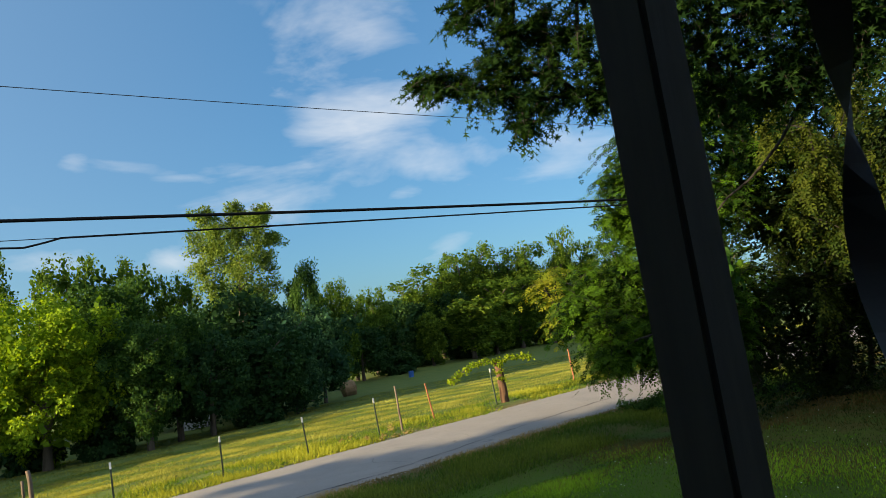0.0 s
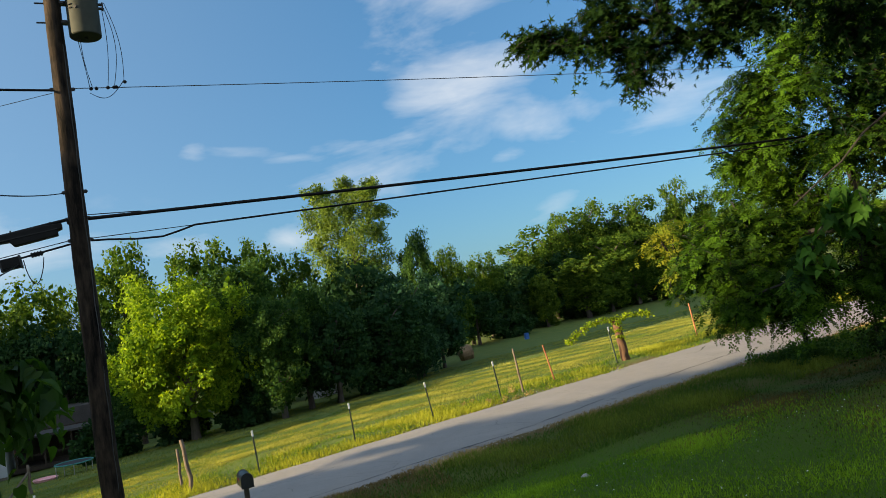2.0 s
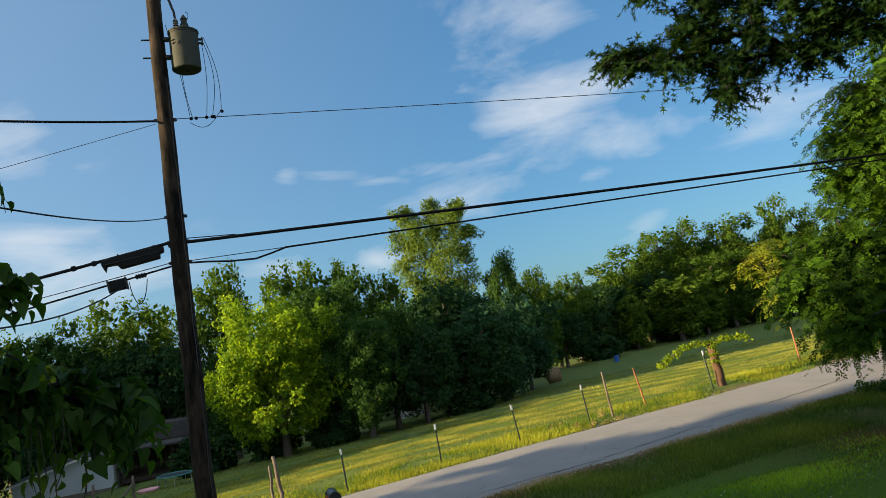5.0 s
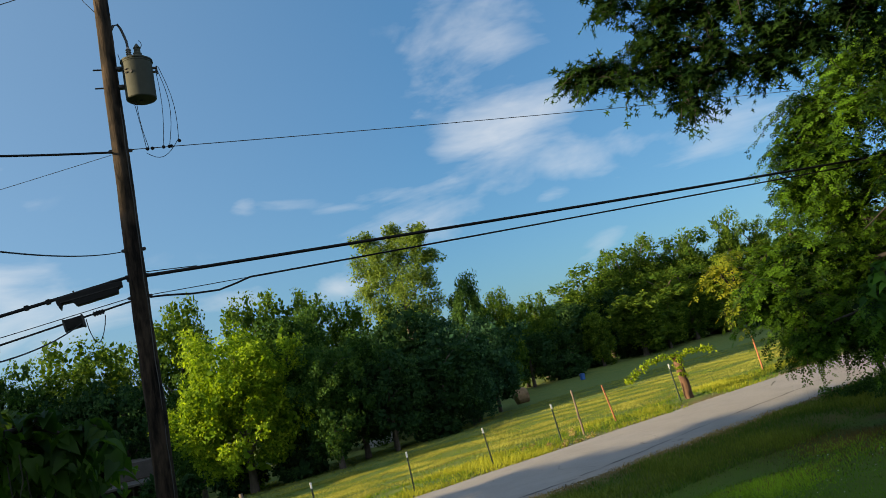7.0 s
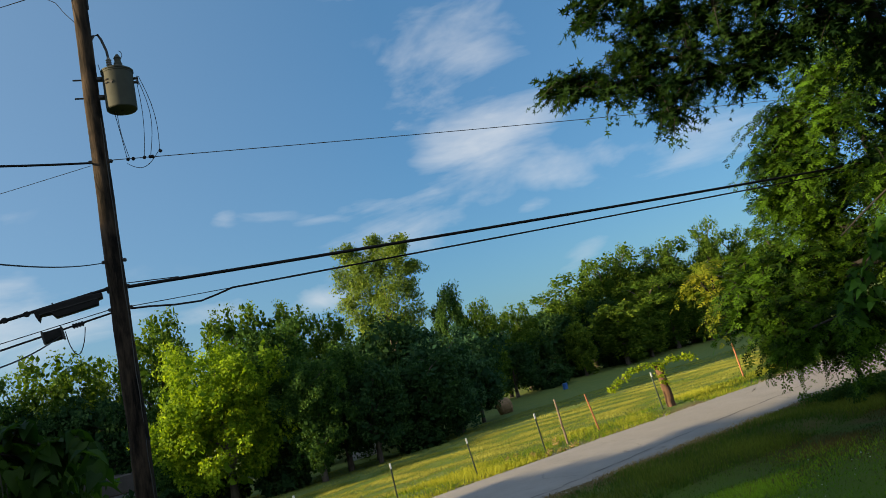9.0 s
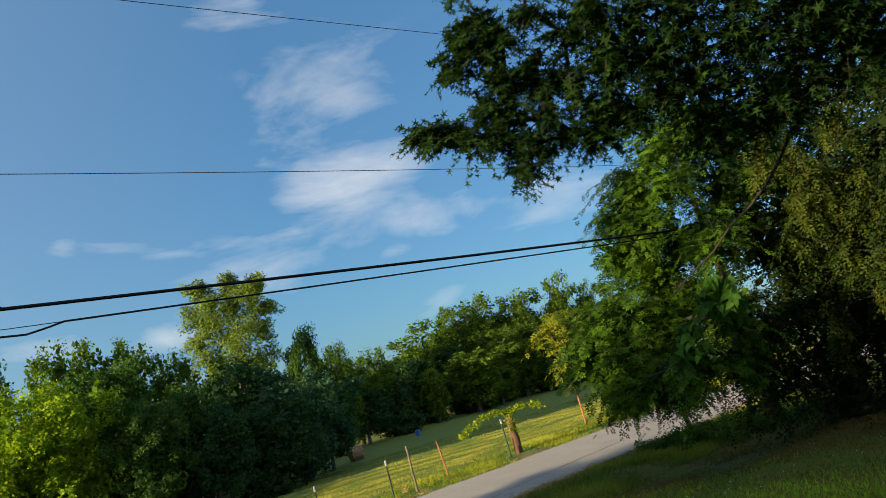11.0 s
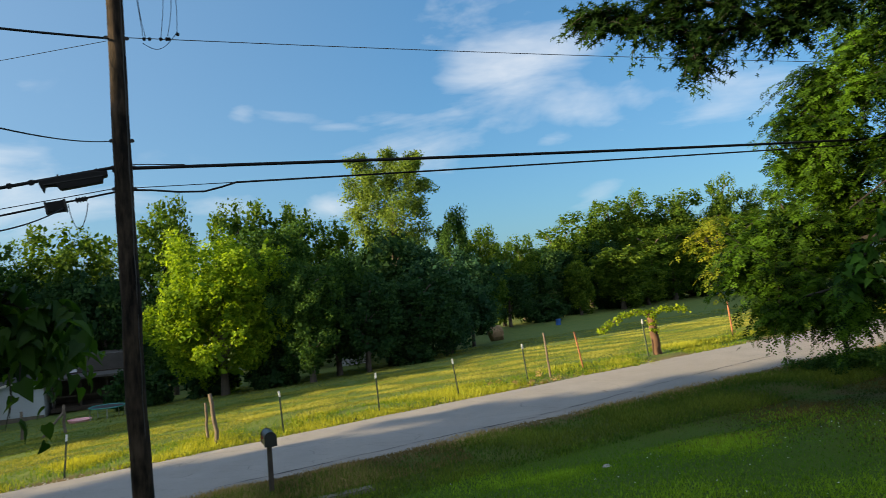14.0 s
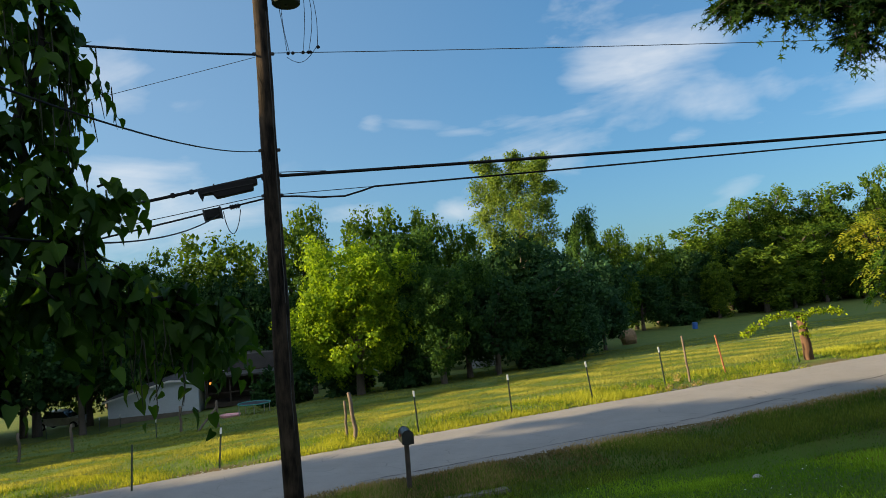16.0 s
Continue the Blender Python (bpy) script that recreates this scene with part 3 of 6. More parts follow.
def long_crack(u0, u1, v0, v1, wide, seed):
    rng = np.random.default_rng(seed)
    n = int((u1 - u0) / 0.12)
    u = np.linspace(u0, u1, n)
    v = np.linspace(v0, v1, n) + np.cumsum(rng.normal(size=n)) * 0.018
    w = wide * np.clip(0.6 + 0.6 * np.convolve(rng.normal(size=n), np.hanning(7) / 3, "same"), 0.12, 1.8)
    s = (v - NEAR) / (FAR - NEAR)
    z = ground_uv(u, np.full(n, 18.5)) + 0.035 + 0.06 * (1 - (2 * s - 1) ** 2)
    rows = [np.c_[u * CU - q * SU, u * SU + q * CU, z] for q in (v - w, v + w)]
    i = np.arange(n - 1)
    quads = np.stack([i, i + 1, n + i + 1, n + i], -1)
    return np.concatenate(rows), quads


road_ob = bpy.data.objects["road"]
for row in ((1.0, 9.0, 16.62, 16.72, 0.028, 71), (9.0, 18.0, 16.72, 17.8, 0.024, 72), (-12.0, -2.0, 17.6, 17.2, 0.02, 73), (18.5, 34.0, 17.9, 18.4, 0.014, 75)):
    vs_, qs_ = long_crack(*row)
    put("crack", raw_mesh("crack", vs_, qs_.ravel(), np.full(len(qs_), 4)), M_CRACK, road_ob, "dark tarry crack")


def scatter_bits(name, seed, n, ulo, uhi, vmid, spread, r, mat, label, category):
    """Small stones: rough four-sided bits lying on the ground."""
    rng = np.random.default_rng(seed)
    u, v = ulo + (uhi - ulo) * rng.random(n), vmid + spread * rng.normal(size=n)
    P = np.c_[u * CU - v * SU, u * SU + v * CU, ground_uv(u, v) + 0.005]
    k = np.array([[1, 0, 0], [-0.5, 0.87, 0], [-0.5, -0.87, 0], [0.1, 0.1, 0.8]])
    a, sz = rng.random(n) * 6.28, r * (0.5 + rng.random(n))
    R = np.stack([np.stack([np.cos(a), -np.sin(a), 0 * a], -1), np.stack([np.sin(a), np.cos(a), 0 * a], -1), np.stack([0 * a, 0 * a, 1 + 0 * a], -1)], 1)
    V = P[:, None] + np.einsum("nij,kj->nki", R, k) * sz[:, None, None]
    f = np.array([0, 1, 3, 1, 2, 3, 2, 0, 3])
    tagged(put(name, raw_mesh(name, V.reshape(-1, 3), (np.arange(n)[:, None] * 4 + f).ravel(), np.full(3 * n, 3)), mat), label, category, kind="stuff")


scatter_bits("gravel", 81, 2600, -20, 34, 16.4, 0.16, 0.022, M_ROCK, "loose pale gravel along the road's edge", "gravel")
scatter_bits("gravel", 82, 3000, -20, 40, 20.85, 0.14, 0.022, M_ROCK, "loose pale gravel along the far road edge", "gravel")
scatter_bits("clover", 83, 420, -4, 16, 7.5, 2.6, 0.013, M_WHITE, "scattered white clover heads in the lawn", "clover")

# ---- grass ----


def blades(name, seed, n, ulo, uhi, vlo, vhi, hlo, hhi, wide, mat, label, keep=None, clump=0.0):
    rng = np.random.default_rng(seed)
    u, v = ulo + (uhi - ulo) * rng.random(n), vlo + (vhi - vlo) * rng.random(n)
    dens = np.array([noise.noise((a * 0.5, b * 0.5, 3.1)) for a, b in zip(u, v)])
    ok = rng.random(n) < 0.55 + dens * (0.6 + clump)
    if keep:
        ok &= rng.random(n) < keep(u, v)
    u, v, dens = u[ok], v[ok], dens[ok]
    n = len(u)
    h = (hlo + (hhi - hlo) * rng.random(n) ** 1.6) * (1 + 0.7 * dens)
    z = ground_uv(u, v) - 0.01
    P = np.c_[u * CU - v * SU, u * SU + v * CU, z]
    a = rng.random(n) * 6.2832
    side = np.c_[np.cos(a), np.sin(a), np.zeros(n)] * (wide * (0.6 + 0.8 * rng.random(n)))[:, None]
    tip = P + np.c_[rng.normal(size=n) * 0.35 * h, rng.normal(size=n) * 0.35 * h, h]
    vs = np.stack([P - side, P + side, tip], 1).reshape(-1, 3)
    tone = np.clip(0.42 + 1.25 * dens + 0.24 * rng.normal(size=n), 0, 1)
    ob = put(name, raw_mesh(name, vs, np.arange(3 * n), np.full(n, 3), np.repeat(tone, 3)), mat)
    tagged(ob, label, "grass", kind="stuff")


M_LAWN = leaf_mat("lawn_blades", (0.075, 0.18, 0.013), (0.205, 0.335, 0.024), 0.38)
M_VERGE = leaf_mat("verge_blades", (0.07, 0.155, 0.01), (0.27, 0.29, 0.036), 0.42)
M_FIELD = leaf_mat("pasture_blades", (0.085, 0.145, 0.022), (0.215, 0.225, 0.052), 0.38)
M_BROWN = leaf_mat("brown_blades", (0.13, 0.1, 0.045), (0.31, 0.23, 0.115), 0.3)
# worn brownish blades, their colour darkened too for the shade under the trees
M_WORNSHADE = leaf_mat("worn_shaded_blades", (0.022, 0.05, 0.009), (0.13, 0.095, 0.036), 0.3)
blades("lawn_grass", 1, 380000, -7, 16.0, 3.0, 14.1, 0.03, 0.085, 0.010, M_LAWN, "short mown green lawn grass on the slope", keep=lambda u, v: np.clip((14.0 - u) / 6, 0, 1))
blades("worn_shaded_grass", 6, 175000, 9, 23, 0, 13.8, 0.03, 0.08, 0.011, M_WORNSHADE, "thin worn brownish grass, coloured darker for the shade of the trees", keep=lambda u, v: np.clip((u - 8.5) / 6, 0.05, 1))
M_DITCH = leaf_mat("ditch_blades", (0.042, 0.105, 0.015), (0.14, 0.185, 0.03), 0.32)
blades("ditch_grass", 2, 70000, -10, 10.5, 13.6, 15.9, 0.05, 0.15, 0.012, M_DITCH, "rough green grass in the roadside ditch")
blades("ditch_grass", 7, 60000, 10, 24, 13.6, 16.0, 0.05, 0.15, 0.012, M_DITCH, "dark green grass along the ditch and road edge")
blades("dry_grass", 9, 60000, -12, 24, 15.5, 16.55, 0.03, 0.08, 0.012, M_BROWN, "dry brown grass along the road's edge")
blades("verge_grass", 3, 110000, -22, 34, 20.75, 23.6, 0.05, 0.17, 0.012, M_VERGE, "tall sunlit yellow-green grass along the fence", clump=0.5)
blades("pasture_grass", 4, 520000, -25, 46, 23.2, 38, 0.03, 0.085, 0.018, M_FIELD, "cropped yellow-green pasture grass")
blades("pasture_grass", 8, 90000, -20, 52, 38, 52, 0.03, 0.10, 0.02, M_FIELD, "cropped pasture grass in the treeline's shade")

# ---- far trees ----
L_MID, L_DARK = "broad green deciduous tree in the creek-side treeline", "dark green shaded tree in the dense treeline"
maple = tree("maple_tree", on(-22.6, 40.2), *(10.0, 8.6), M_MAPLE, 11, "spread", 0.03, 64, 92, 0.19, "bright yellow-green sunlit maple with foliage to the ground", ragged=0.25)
rngw = np.random.default_rng(12)
cw = on(-19.6, 68.0)
cotton = tagged(holder("cottonwood_tree", cw), "tall pale-green cottonwood rising over the treeline", "tree")
CW = [(-3.0, 19.0, 1.1), (-2.2, 18.0, 1.4), (0.0, 19.2, 1.0), (0.2, 18.0, 1.5), (2.5, 19.0, 1.1), (2.8, 18.0, 1.3), (-3.4, 16.2, 1.4), (-1.0, 16.0, 1.8), (1.6, 16.0, 1.8), (3.6, 16.0, 1.2), (-3.6, 14.0, 1.2), (-1.5, 13.8, 1.8),
      (1.2, 13.6, 1.9), (3.2, 13.8, 1.3), (-2.4, 11.6, 1.5), (0.4, 11.4, 2.0), (2.6, 11.4, 1.4), (-1.5, 9.4, 1.6), (1.2, 9.2, 1.7), (0.2, 7.4, 1.8), (0.0, 17.0, 1.5), (-0.6, 15.0, 1.8), (0.6, 12.6, 1.8), (-0.5, 10.4, 1.8), (-2.0, 15.2, 1.4), (2.2, 14.8, 1.5), (2.0, 17.2, 1.3), (-1.8, 17.0, 1.3)]
cc = np.array([(x, rngw.normal() * 1.2, z) for x, z, r in CW])
cr = np.array([r for x, z, r in CW])
tubes("trunk", trunk_runs(rngw, 18.0, 7.0, 0.26, cc, 9), M_BARK, cotton)
lobe_c = np.repeat(cc, 10, 0)
lobe_r = np.repeat(cr * 1.25, 10)
dw = unit(rngw.normal(size=(len(lobe_c), 3)))
sub_c = lobe_c + dw * (lobe_r * 0.62 * rngw.random(len(lobe_c)) ** 0.35)[:, None]
put("crown", leaf_mesh("crown", *clump_leaves(rngw, sub_c, lobe_r * 0.42, 110, 0.21, 0.9, hollow=0.35, heart=(0, 0, 12.0)), DIAMOND), M_COTTON, cotton)
proto_mid = tree("green_tree", on(-22.3, 47.0), *(11.2, 6.7), M_MID, 13, "round", 0.08, 56, 50, 0.2, L_MID, ragged=0.24)
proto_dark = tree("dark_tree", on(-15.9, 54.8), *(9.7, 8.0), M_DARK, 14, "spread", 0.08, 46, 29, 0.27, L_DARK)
proto_teal = tree("bluish_tree", on(-11.0, 51.9), *(7.6, 7.9), M_TEAL, 15, "round", 0.05, 54, 56, 0.21, "bluish-green broad tree with drooping boughs", ragged=0.26)
proto_hill = tree("hillside_tree", on(5.5, 121.0), *(17.8, 7.7), M_HILL, 16, "round", 0.03, 64, 33, 0.26, "rounded hillside tree lit by low sun", ragged=0.2)
proto_back = tree("back_tree", on(-48.2, 57.5), *(16.1, 9.4), M_HILL, 17, "round", 0.03, 60, 29, 0.27, "tall rounded tree behind the front treeline")
small_tree = tree("small_tree", on(-2.8, 99.1), *(7.2, 3.9), M_YOUNG, 18, "round", 0.06, 34, 40, 0.22, "small pointed young tree at the pasture's edge")
proto_bush = tree("bush", on(-20.0, 41.5), 2.2, 3.4, M_DARK, 19, "spread", -0.1, 20, 22, 0.2, "dark leafy bush under the treeline", limbs=4)
for group, ob in (("treeline trees", proto_mid), ("treeline trees", proto_dark), ("treeline trees", proto_teal), ("hillside trees", proto_hill), ("back trees", proto_back), ("bushes", proto_bush)):
    ob["group"] = group


def more(ob, rows):
    """Copies: x, y, scale across, scale up, turn."""
    for x, y, sx, sz, turn in rows:
        copy_thing(ob, Matrix.LocRotScale(on(x, y, -0.05), Euler((0, 0, radians(turn))), (sx, sx, sz)))


more(proto_mid, [(-16.7, 44.0, 0.68, 0.73, 40), (-17.1, 40.6, 0.62, 0.66, 107), (-19.4, 43.0, 0.66, 0.72, 174), (-15.9, 47.4, 0.64, 0.63, 241), (-50.5, 51.4, 1.01, 1.31, 308), (-13.7, 68.7, 0.65, 1.20, 15), (-31.4, 48.8, 0.68, 0.82, 82)])
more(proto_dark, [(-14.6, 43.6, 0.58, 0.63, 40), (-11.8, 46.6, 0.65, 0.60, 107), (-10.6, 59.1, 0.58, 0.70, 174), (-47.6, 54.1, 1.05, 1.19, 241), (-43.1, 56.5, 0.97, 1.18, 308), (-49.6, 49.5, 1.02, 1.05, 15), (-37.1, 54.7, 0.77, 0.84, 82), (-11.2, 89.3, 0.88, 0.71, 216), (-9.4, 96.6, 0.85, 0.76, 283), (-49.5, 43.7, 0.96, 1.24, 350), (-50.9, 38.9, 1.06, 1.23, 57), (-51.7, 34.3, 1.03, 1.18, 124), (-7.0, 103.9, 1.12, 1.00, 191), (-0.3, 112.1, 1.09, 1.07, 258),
                  # the last six are hidden trees added to shade the pasture
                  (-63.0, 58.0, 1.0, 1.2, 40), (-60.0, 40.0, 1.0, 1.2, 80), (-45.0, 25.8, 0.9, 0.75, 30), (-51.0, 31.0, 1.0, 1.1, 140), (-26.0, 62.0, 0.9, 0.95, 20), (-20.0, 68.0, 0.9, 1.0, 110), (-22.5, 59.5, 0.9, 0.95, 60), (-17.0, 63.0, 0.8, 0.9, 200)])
more(proto_teal, [(-10.7, 48.9, 0.50, 0.56, 40), (-15.3, 58.1, 0.77, 1.13, 107)])
more(proto_hill, [(-5.7, 108.0, 1.09, 0.73, 40), (-1.6, 114.1, 1.09, 0.85, 107), (1.8, 118.1, 1.01, 0.93, 174), (10.2, 122.7, 1.12, 0.94, 241), (14.3, 123.3, 1.06, 0.97, 308), (20.0, 124.5, 0.74, 1.08, 15), (24.1, 125.8, 0.77, 0.96, 82), (29.7, 126.6, 1.31, 0.91, 149), (7.6, 112.8, 1.14, 0.63, 216), (11.1, 115.6, 0.84, 0.64, 283), (16.4, 119.0, 1.15, 0.67, 350), (22.0, 120.1, 1.23, 0.62, 57), (35.9, 119.8, 1.51, 0.78, 124), (44.8, 116.7, 1.64, 0.71, 191)])
more(proto_back, [(-47.7, 64.3, 0.80, 0.94, 40), (-40.2, 62.2, 0.80, 1.11, 107), (-36.0, 69.2, 0.91, 1.09, 174), (-32.1, 73.3, 0.77, 1.05, 241), (-28.8, 76.8, 0.72, 0.93, 308), (-24.0, 80.5, 0.91, 0.87, 15), (-12.7, 81.0, 0.60, 0.76, 82), (-10.0, 95.5, 0.60, 0.71, 149), (-12.2, 91.2, 0.58, 0.66, 216), (-55.8, 48.7, 0.99, 0.98, 283)])
more(small_tree, [(2.9, 103.1, 1.83, 1.19, 40), (6.5, 107.9, 1.31, 0.79, 107)])
more(proto_bush, [(-12.5, 46, 1.1, 0.8, 90), (-24.5, 41.5, 1.1, 1.0, 150), (-7.5, 93.0, 1.6, 1.4, 20), (-4.5, 102.0, 1.7, 1.5, 90), (1.5, 107.5, 1.7, 1.5, 160), (6.0, 113.0, 1.7, 1.5, 230), (11.0, 120.0, 1.8, 1.5, 300), (16.0, 124.0, 1.8, 1.5, 40), (-28.5, 40.5, 1.2, 1.1, 10)])

# unseen trees, added out of view so that their shade falls on lawn, road and pasture
shade_tree = tree("yard_tree", on(-15.0, -12.0), 8.0, 8.0, M_MID, 23, "round", 0.02, 40, 16, 0.44, "unseen leafy tree added to cast shade")
more(shade_tree, [(-23.8, -2.2, 1.0, 1.45, 60), (-22.7, 3.3, 1.2, 1.12, 10), (-24.0, -14.5, 1.2, 1.5, 100), (-30.0, -9.0, 1.3, 1.1, 120)])
more(shade_tree, [(-43.3, -9.3, 1.6, 1.45, 15), (-47.0, -19.0, 1.6, 1.8, 75), (-68.0, 30.0, 1.1, 1.5, 10), (-54.0, 22.0, 1.1, 1.45, 200), (-46.0, 18.5, 1.05, 1.3, 300), (-48.0, 12.5, 0.85, 1.1, 50),
                  (-78.0, 26.0, 1.6, 1.9, 20), (-73.0, 35.0, 1.6, 1.9, 140), (-86.0, 20.0, 1.6, 2.0, 260), (-62.0, 26.0, 1.5, 1.5, 330), (-58.0, 17.0, 1.2, 1.4, 220)])

# ---- utility pole ----
POLE = (-6.36, 8.87)
pole_z = ground(*POLE)
utility_pole = tagged(holder("utility_pole", (*POLE, pole_z)), "weathered brown wooden utility pole standing in the lawn", "utility pole")
H_POLE = 10.40 - pole_z
zz = np.linspace(-0.3, H_POLE, 24)
rngp = np.random.default_rng(3)
tubes("shaft", [(np.c_[rngp.normal(size=24) * 0.004 + 0.05 * np.clip(1 - zz / 3.0, 0, 1), rngp.normal(size=24) * 0.004 + 0.03 * np.clip(1 - zz / 3.0, 0, 1), zz], 0.146 - 0.046 * zz / H_POLE)], M_POLE, utility_pole, sides=20)
pin = part("pin_insulator", lathe([(0.018, -0.10), (0.018, 0.0), (0.06, 0.01), (0.075, 0.05), (0.05, 0.07), (0.055, 0.11), (0.03, 0.14)], 16), M_CABLE, utility_pole, "black pole-top insulator")
pin.location = (0.11, 0.05, H_POLE + 0.04)
part("insulator_bracket", boxed((0.025, 0.03, 0.40), at=(0.10, 0.045, H_POLE - 0.14), bevel=0.004), M_DARKSTEEL, utility_pole)
part("pole_cap", lathe([(0.1, 0), (0.09, 0.02)], 16), M_POLE, utility_pole).location = (0, 0, H_POLE - 0.005)
tubes("ground_wire", [(np.c_[np.full(30, 0.145) - 0.045 * np.linspace(0.05, 0.75, 30), np.full(30, -0.03) + rngp.normal(size=30) * 0.006, np.linspace(0.1, H_POLE * 0.8, 30)], 0.006)], M_WIRE, utility_pole, sides=5)


def rel(z):
    return z - pole_z


UD = Vector((CU, SU, 0))
for z in (8.96, 8.68):
    tubes("through_bolt", [(np.array([UD * -0.22, UD * 0.16]) + np.array([0, 0, rel(z)]), 0.012)], M_DARKSTEEL, utility_pole, sides=6)
for z in (7.72, 6.27, 5.9, 5.6):
    bm = boxed((0.32, 0.05, 0.045), turn=Matrix.Rotation(TH, 4, "Z"), bevel=0.01)
    part("clamp", bm, M_DARKSTEEL, utility_pole).location = (0, 0, rel(z))

# transformer on the pole's side
tc = Vector((-6.04, 9.07, 8.78))
tank_z = tc.z - 0.36
trans = tagged(holder("transformer", (tc.x, tc.y, tank_z)), "grey steel pole transformer tank with a rust streak", "transformer")


def shaded(bm):
    """Round sides smooth, ends and rims sharp."""
    for f in bm.faces:
        f.smooth = abs(f.normal.z) < 0.5
    for e in bm.edges:
        e.smooth = not (len(e.link_faces) == 2 and e.calc_face_angle(0) > 0.6)
    return bm


def turned(bm):
    bmesh.ops.rotate(bm, cent=(0, 0, 0), matrix=Matrix.Rotation(TH, 3, "Z"), verts=bm.verts)
    return bm


bm = lathe([(0.165, 0.045), (0.195, 0.05), (0.208, 0.062), (0.21, 0.09), (0.21, 0.60), (0.216, 0.605), (0.216, 0.628), (0.21, 0.632)], 40)
bmesh.ops.recalc_face_normals(bm, faces=bm.faces)
tank = part("tank", shaded(bm), M_TANK, trans)
bm = lathe([(0.224, 0.628), (0.224, 0.65), (0.175, 0.68), (0.05, 0.69)], 40)
bmesh.ops.recalc_face_normals(bm, faces=bm.faces)
part("lid", shaded(bm), M_TANK, tank)
part("drain_plug", lathe([(0.022, 0.025), (0.022, 0.05)], 10), M_DARKSTEEL, tank)
for zb in (0.26, 0.54):
    part("bracket", turned(boxed((0.24, 0.09, 0.05), at=(-0.29, 0, zb), bevel=0.008)), M_DARKSTEEL, trans)
    part("bolt", turned(boxed((0.02, 0.13, 0.02), at=(-0.22, 0, zb), bevel=0.004)), M_DARKSTEEL, trans)
# slim finned bushing, and a stout grey one with a cap
prof = [(0.035, 0.0)] + [((0.042 if k % 2 else 0.026), 0.018 * k) for k in range(1, 11)] + [(0.02, 0.20)]
fin = part("bushing", lathe(prof, 16), M_PORC, trans, "slim finned porcelain bushing")
fin.location = (-0.09 * CU, -0.09 * SU, 0.67)
stout = part("bushing", lathe([(0.06, 0.0), (0.06, 0.10), (0.045, 0.11), (0.045, 0.17), (0.055, 0.18), (0.03, 0.22), (0.012, 0.25)], 18), M_TANK, trans, "stout grey bushing with a cap")
stout.location = (0.03 * CU, 0.03 * SU, 0.68)
pipe = np.array([[-0.09, 0, 0.86], [-0.10, 0, 0.98], [-0.15, 0, 1.16], [-0.19, 0, 1.24], [-0.25, 0, 1.22], [-0.29, 0, 1.14]])
tubes("arrester_lead", [(np.c_[pipe[:, 0] * CU, pipe[:, 0] * SU, pipe[:, 2]], 0.019)], M_DARKSTEEL, trans)
hook = [(0.03 + 0.07 * math.sin(a), 0.92 - 0.07 * math.cos(a)) for a in np.linspace(2.6, 0.2, 9)]
tubes("bushing_lead", [(np.array([(x * CU, x * SU, z) for x, z in hook]), 0.005)], M_CABLE, trans, sides=6)
for dz in (0.47, 0.53):
    part("terminal", turned(boxed((0.07, 0.05, 0.025), at=(0.235, -0.02, dz), bevel=0.006)), M_DARKSTEEL, tank)
part("terminal_bar", turned(boxed((0.02, 0.03, 0.13), at=(0.262, -0.02, 0.50), bevel=0.005)), M_DARKSTEEL, tank)
for zz_ in (0.42, 0.47):
    lug = boxed((0.05, 0.022, 0.018), at=(-0.05, -0.214, zz_), bevel=0.004)
    part("lug", lug, M_DARKSTEEL, tank)
part("warning_plate", boxed((0.04, 0.006, 0.04), at=(0.03, -0.213, 0.42), turn=Matrix.Rotation(radians(45), 4, "Y")), M_DARKSTEEL, tank)

# ---- wires ----


def wire(name, a, b, sag, radius, mat, label, n=40):
    a, b = np.array(a, float), np.array(b, float)
    t = np.linspace(0, 1, n)[:, None]
    path = a + (b - a) * t - np.array([0, 0, 1.0]) * 4 * sag * t * (1 - t)
    ob = tubes(name, [(path, radius)], mat, sides=6)
    tagged(ob, label, "cable")
    return path


def line_at(u, rel_z):
    x, y = xy(u, 10.9)
    return (x, y, rel_z + 0.055 * u)


U0 = POLE[0] * CU + POLE[1] * SU
BLK, THIN = "black telephone cable strung from the utility pole", "thin overhead power wire strung along the road"
wire("heavy_cable", line_at(U0 + 0.12, 5.895), line_at(55, 5.895), 0.40, 0.026, M_CABLE, "thick " + BLK)
wire("heavy_cable", line_at(U0 - 0.12, 5.92), line_at(-50, 5.95), 1.7, 0.024, M_CABLE, "thick " + BLK)
wire("strand_wire", line_at(U0 + 0.12, 5.95), line_at(U0 + 0.8, 5.905), 0.0, 0.007, M_CABLE, "steel strand above the thick cable", 4)
wire("low_cable", line_at(U0 + 1.5, 5.60), line_at(55, 5.60), 0.16, 0.015, M_CABLE, "thin " + BLK)
wire("strand_wire", line_at(U0 + 0.12, 5.62), line_at(U0 + 1.5, 5.60), 0.0, 0.006, M_CABLE, "steel strand above a slack cable", 4)
sl = [line_at(U0 + d, z) for d, z in ((0.12, 5.59), (0.35, 5.57), (0.7, 5.52), (1.05, 5.50), (1.3, 5.55), (1.5, 5.60))]
tagged(tubes("slack_loop", [(np.array(sl), 0.014)], M_CABLE), "slack black cable loop beside the pole", "cable")
wire("low_cable", line_at(U0 - 0.12, 5.58), line_at(-50, 5.6), 1.9, 0.014, M_CABLE, "thin " + BLK)
wire("strand_wire", line_at(U0 - 0.12, 5.63), line_at(-50, 5.75), 1.6, 0.006, M_CABLE, "steel strand along the lower cable")
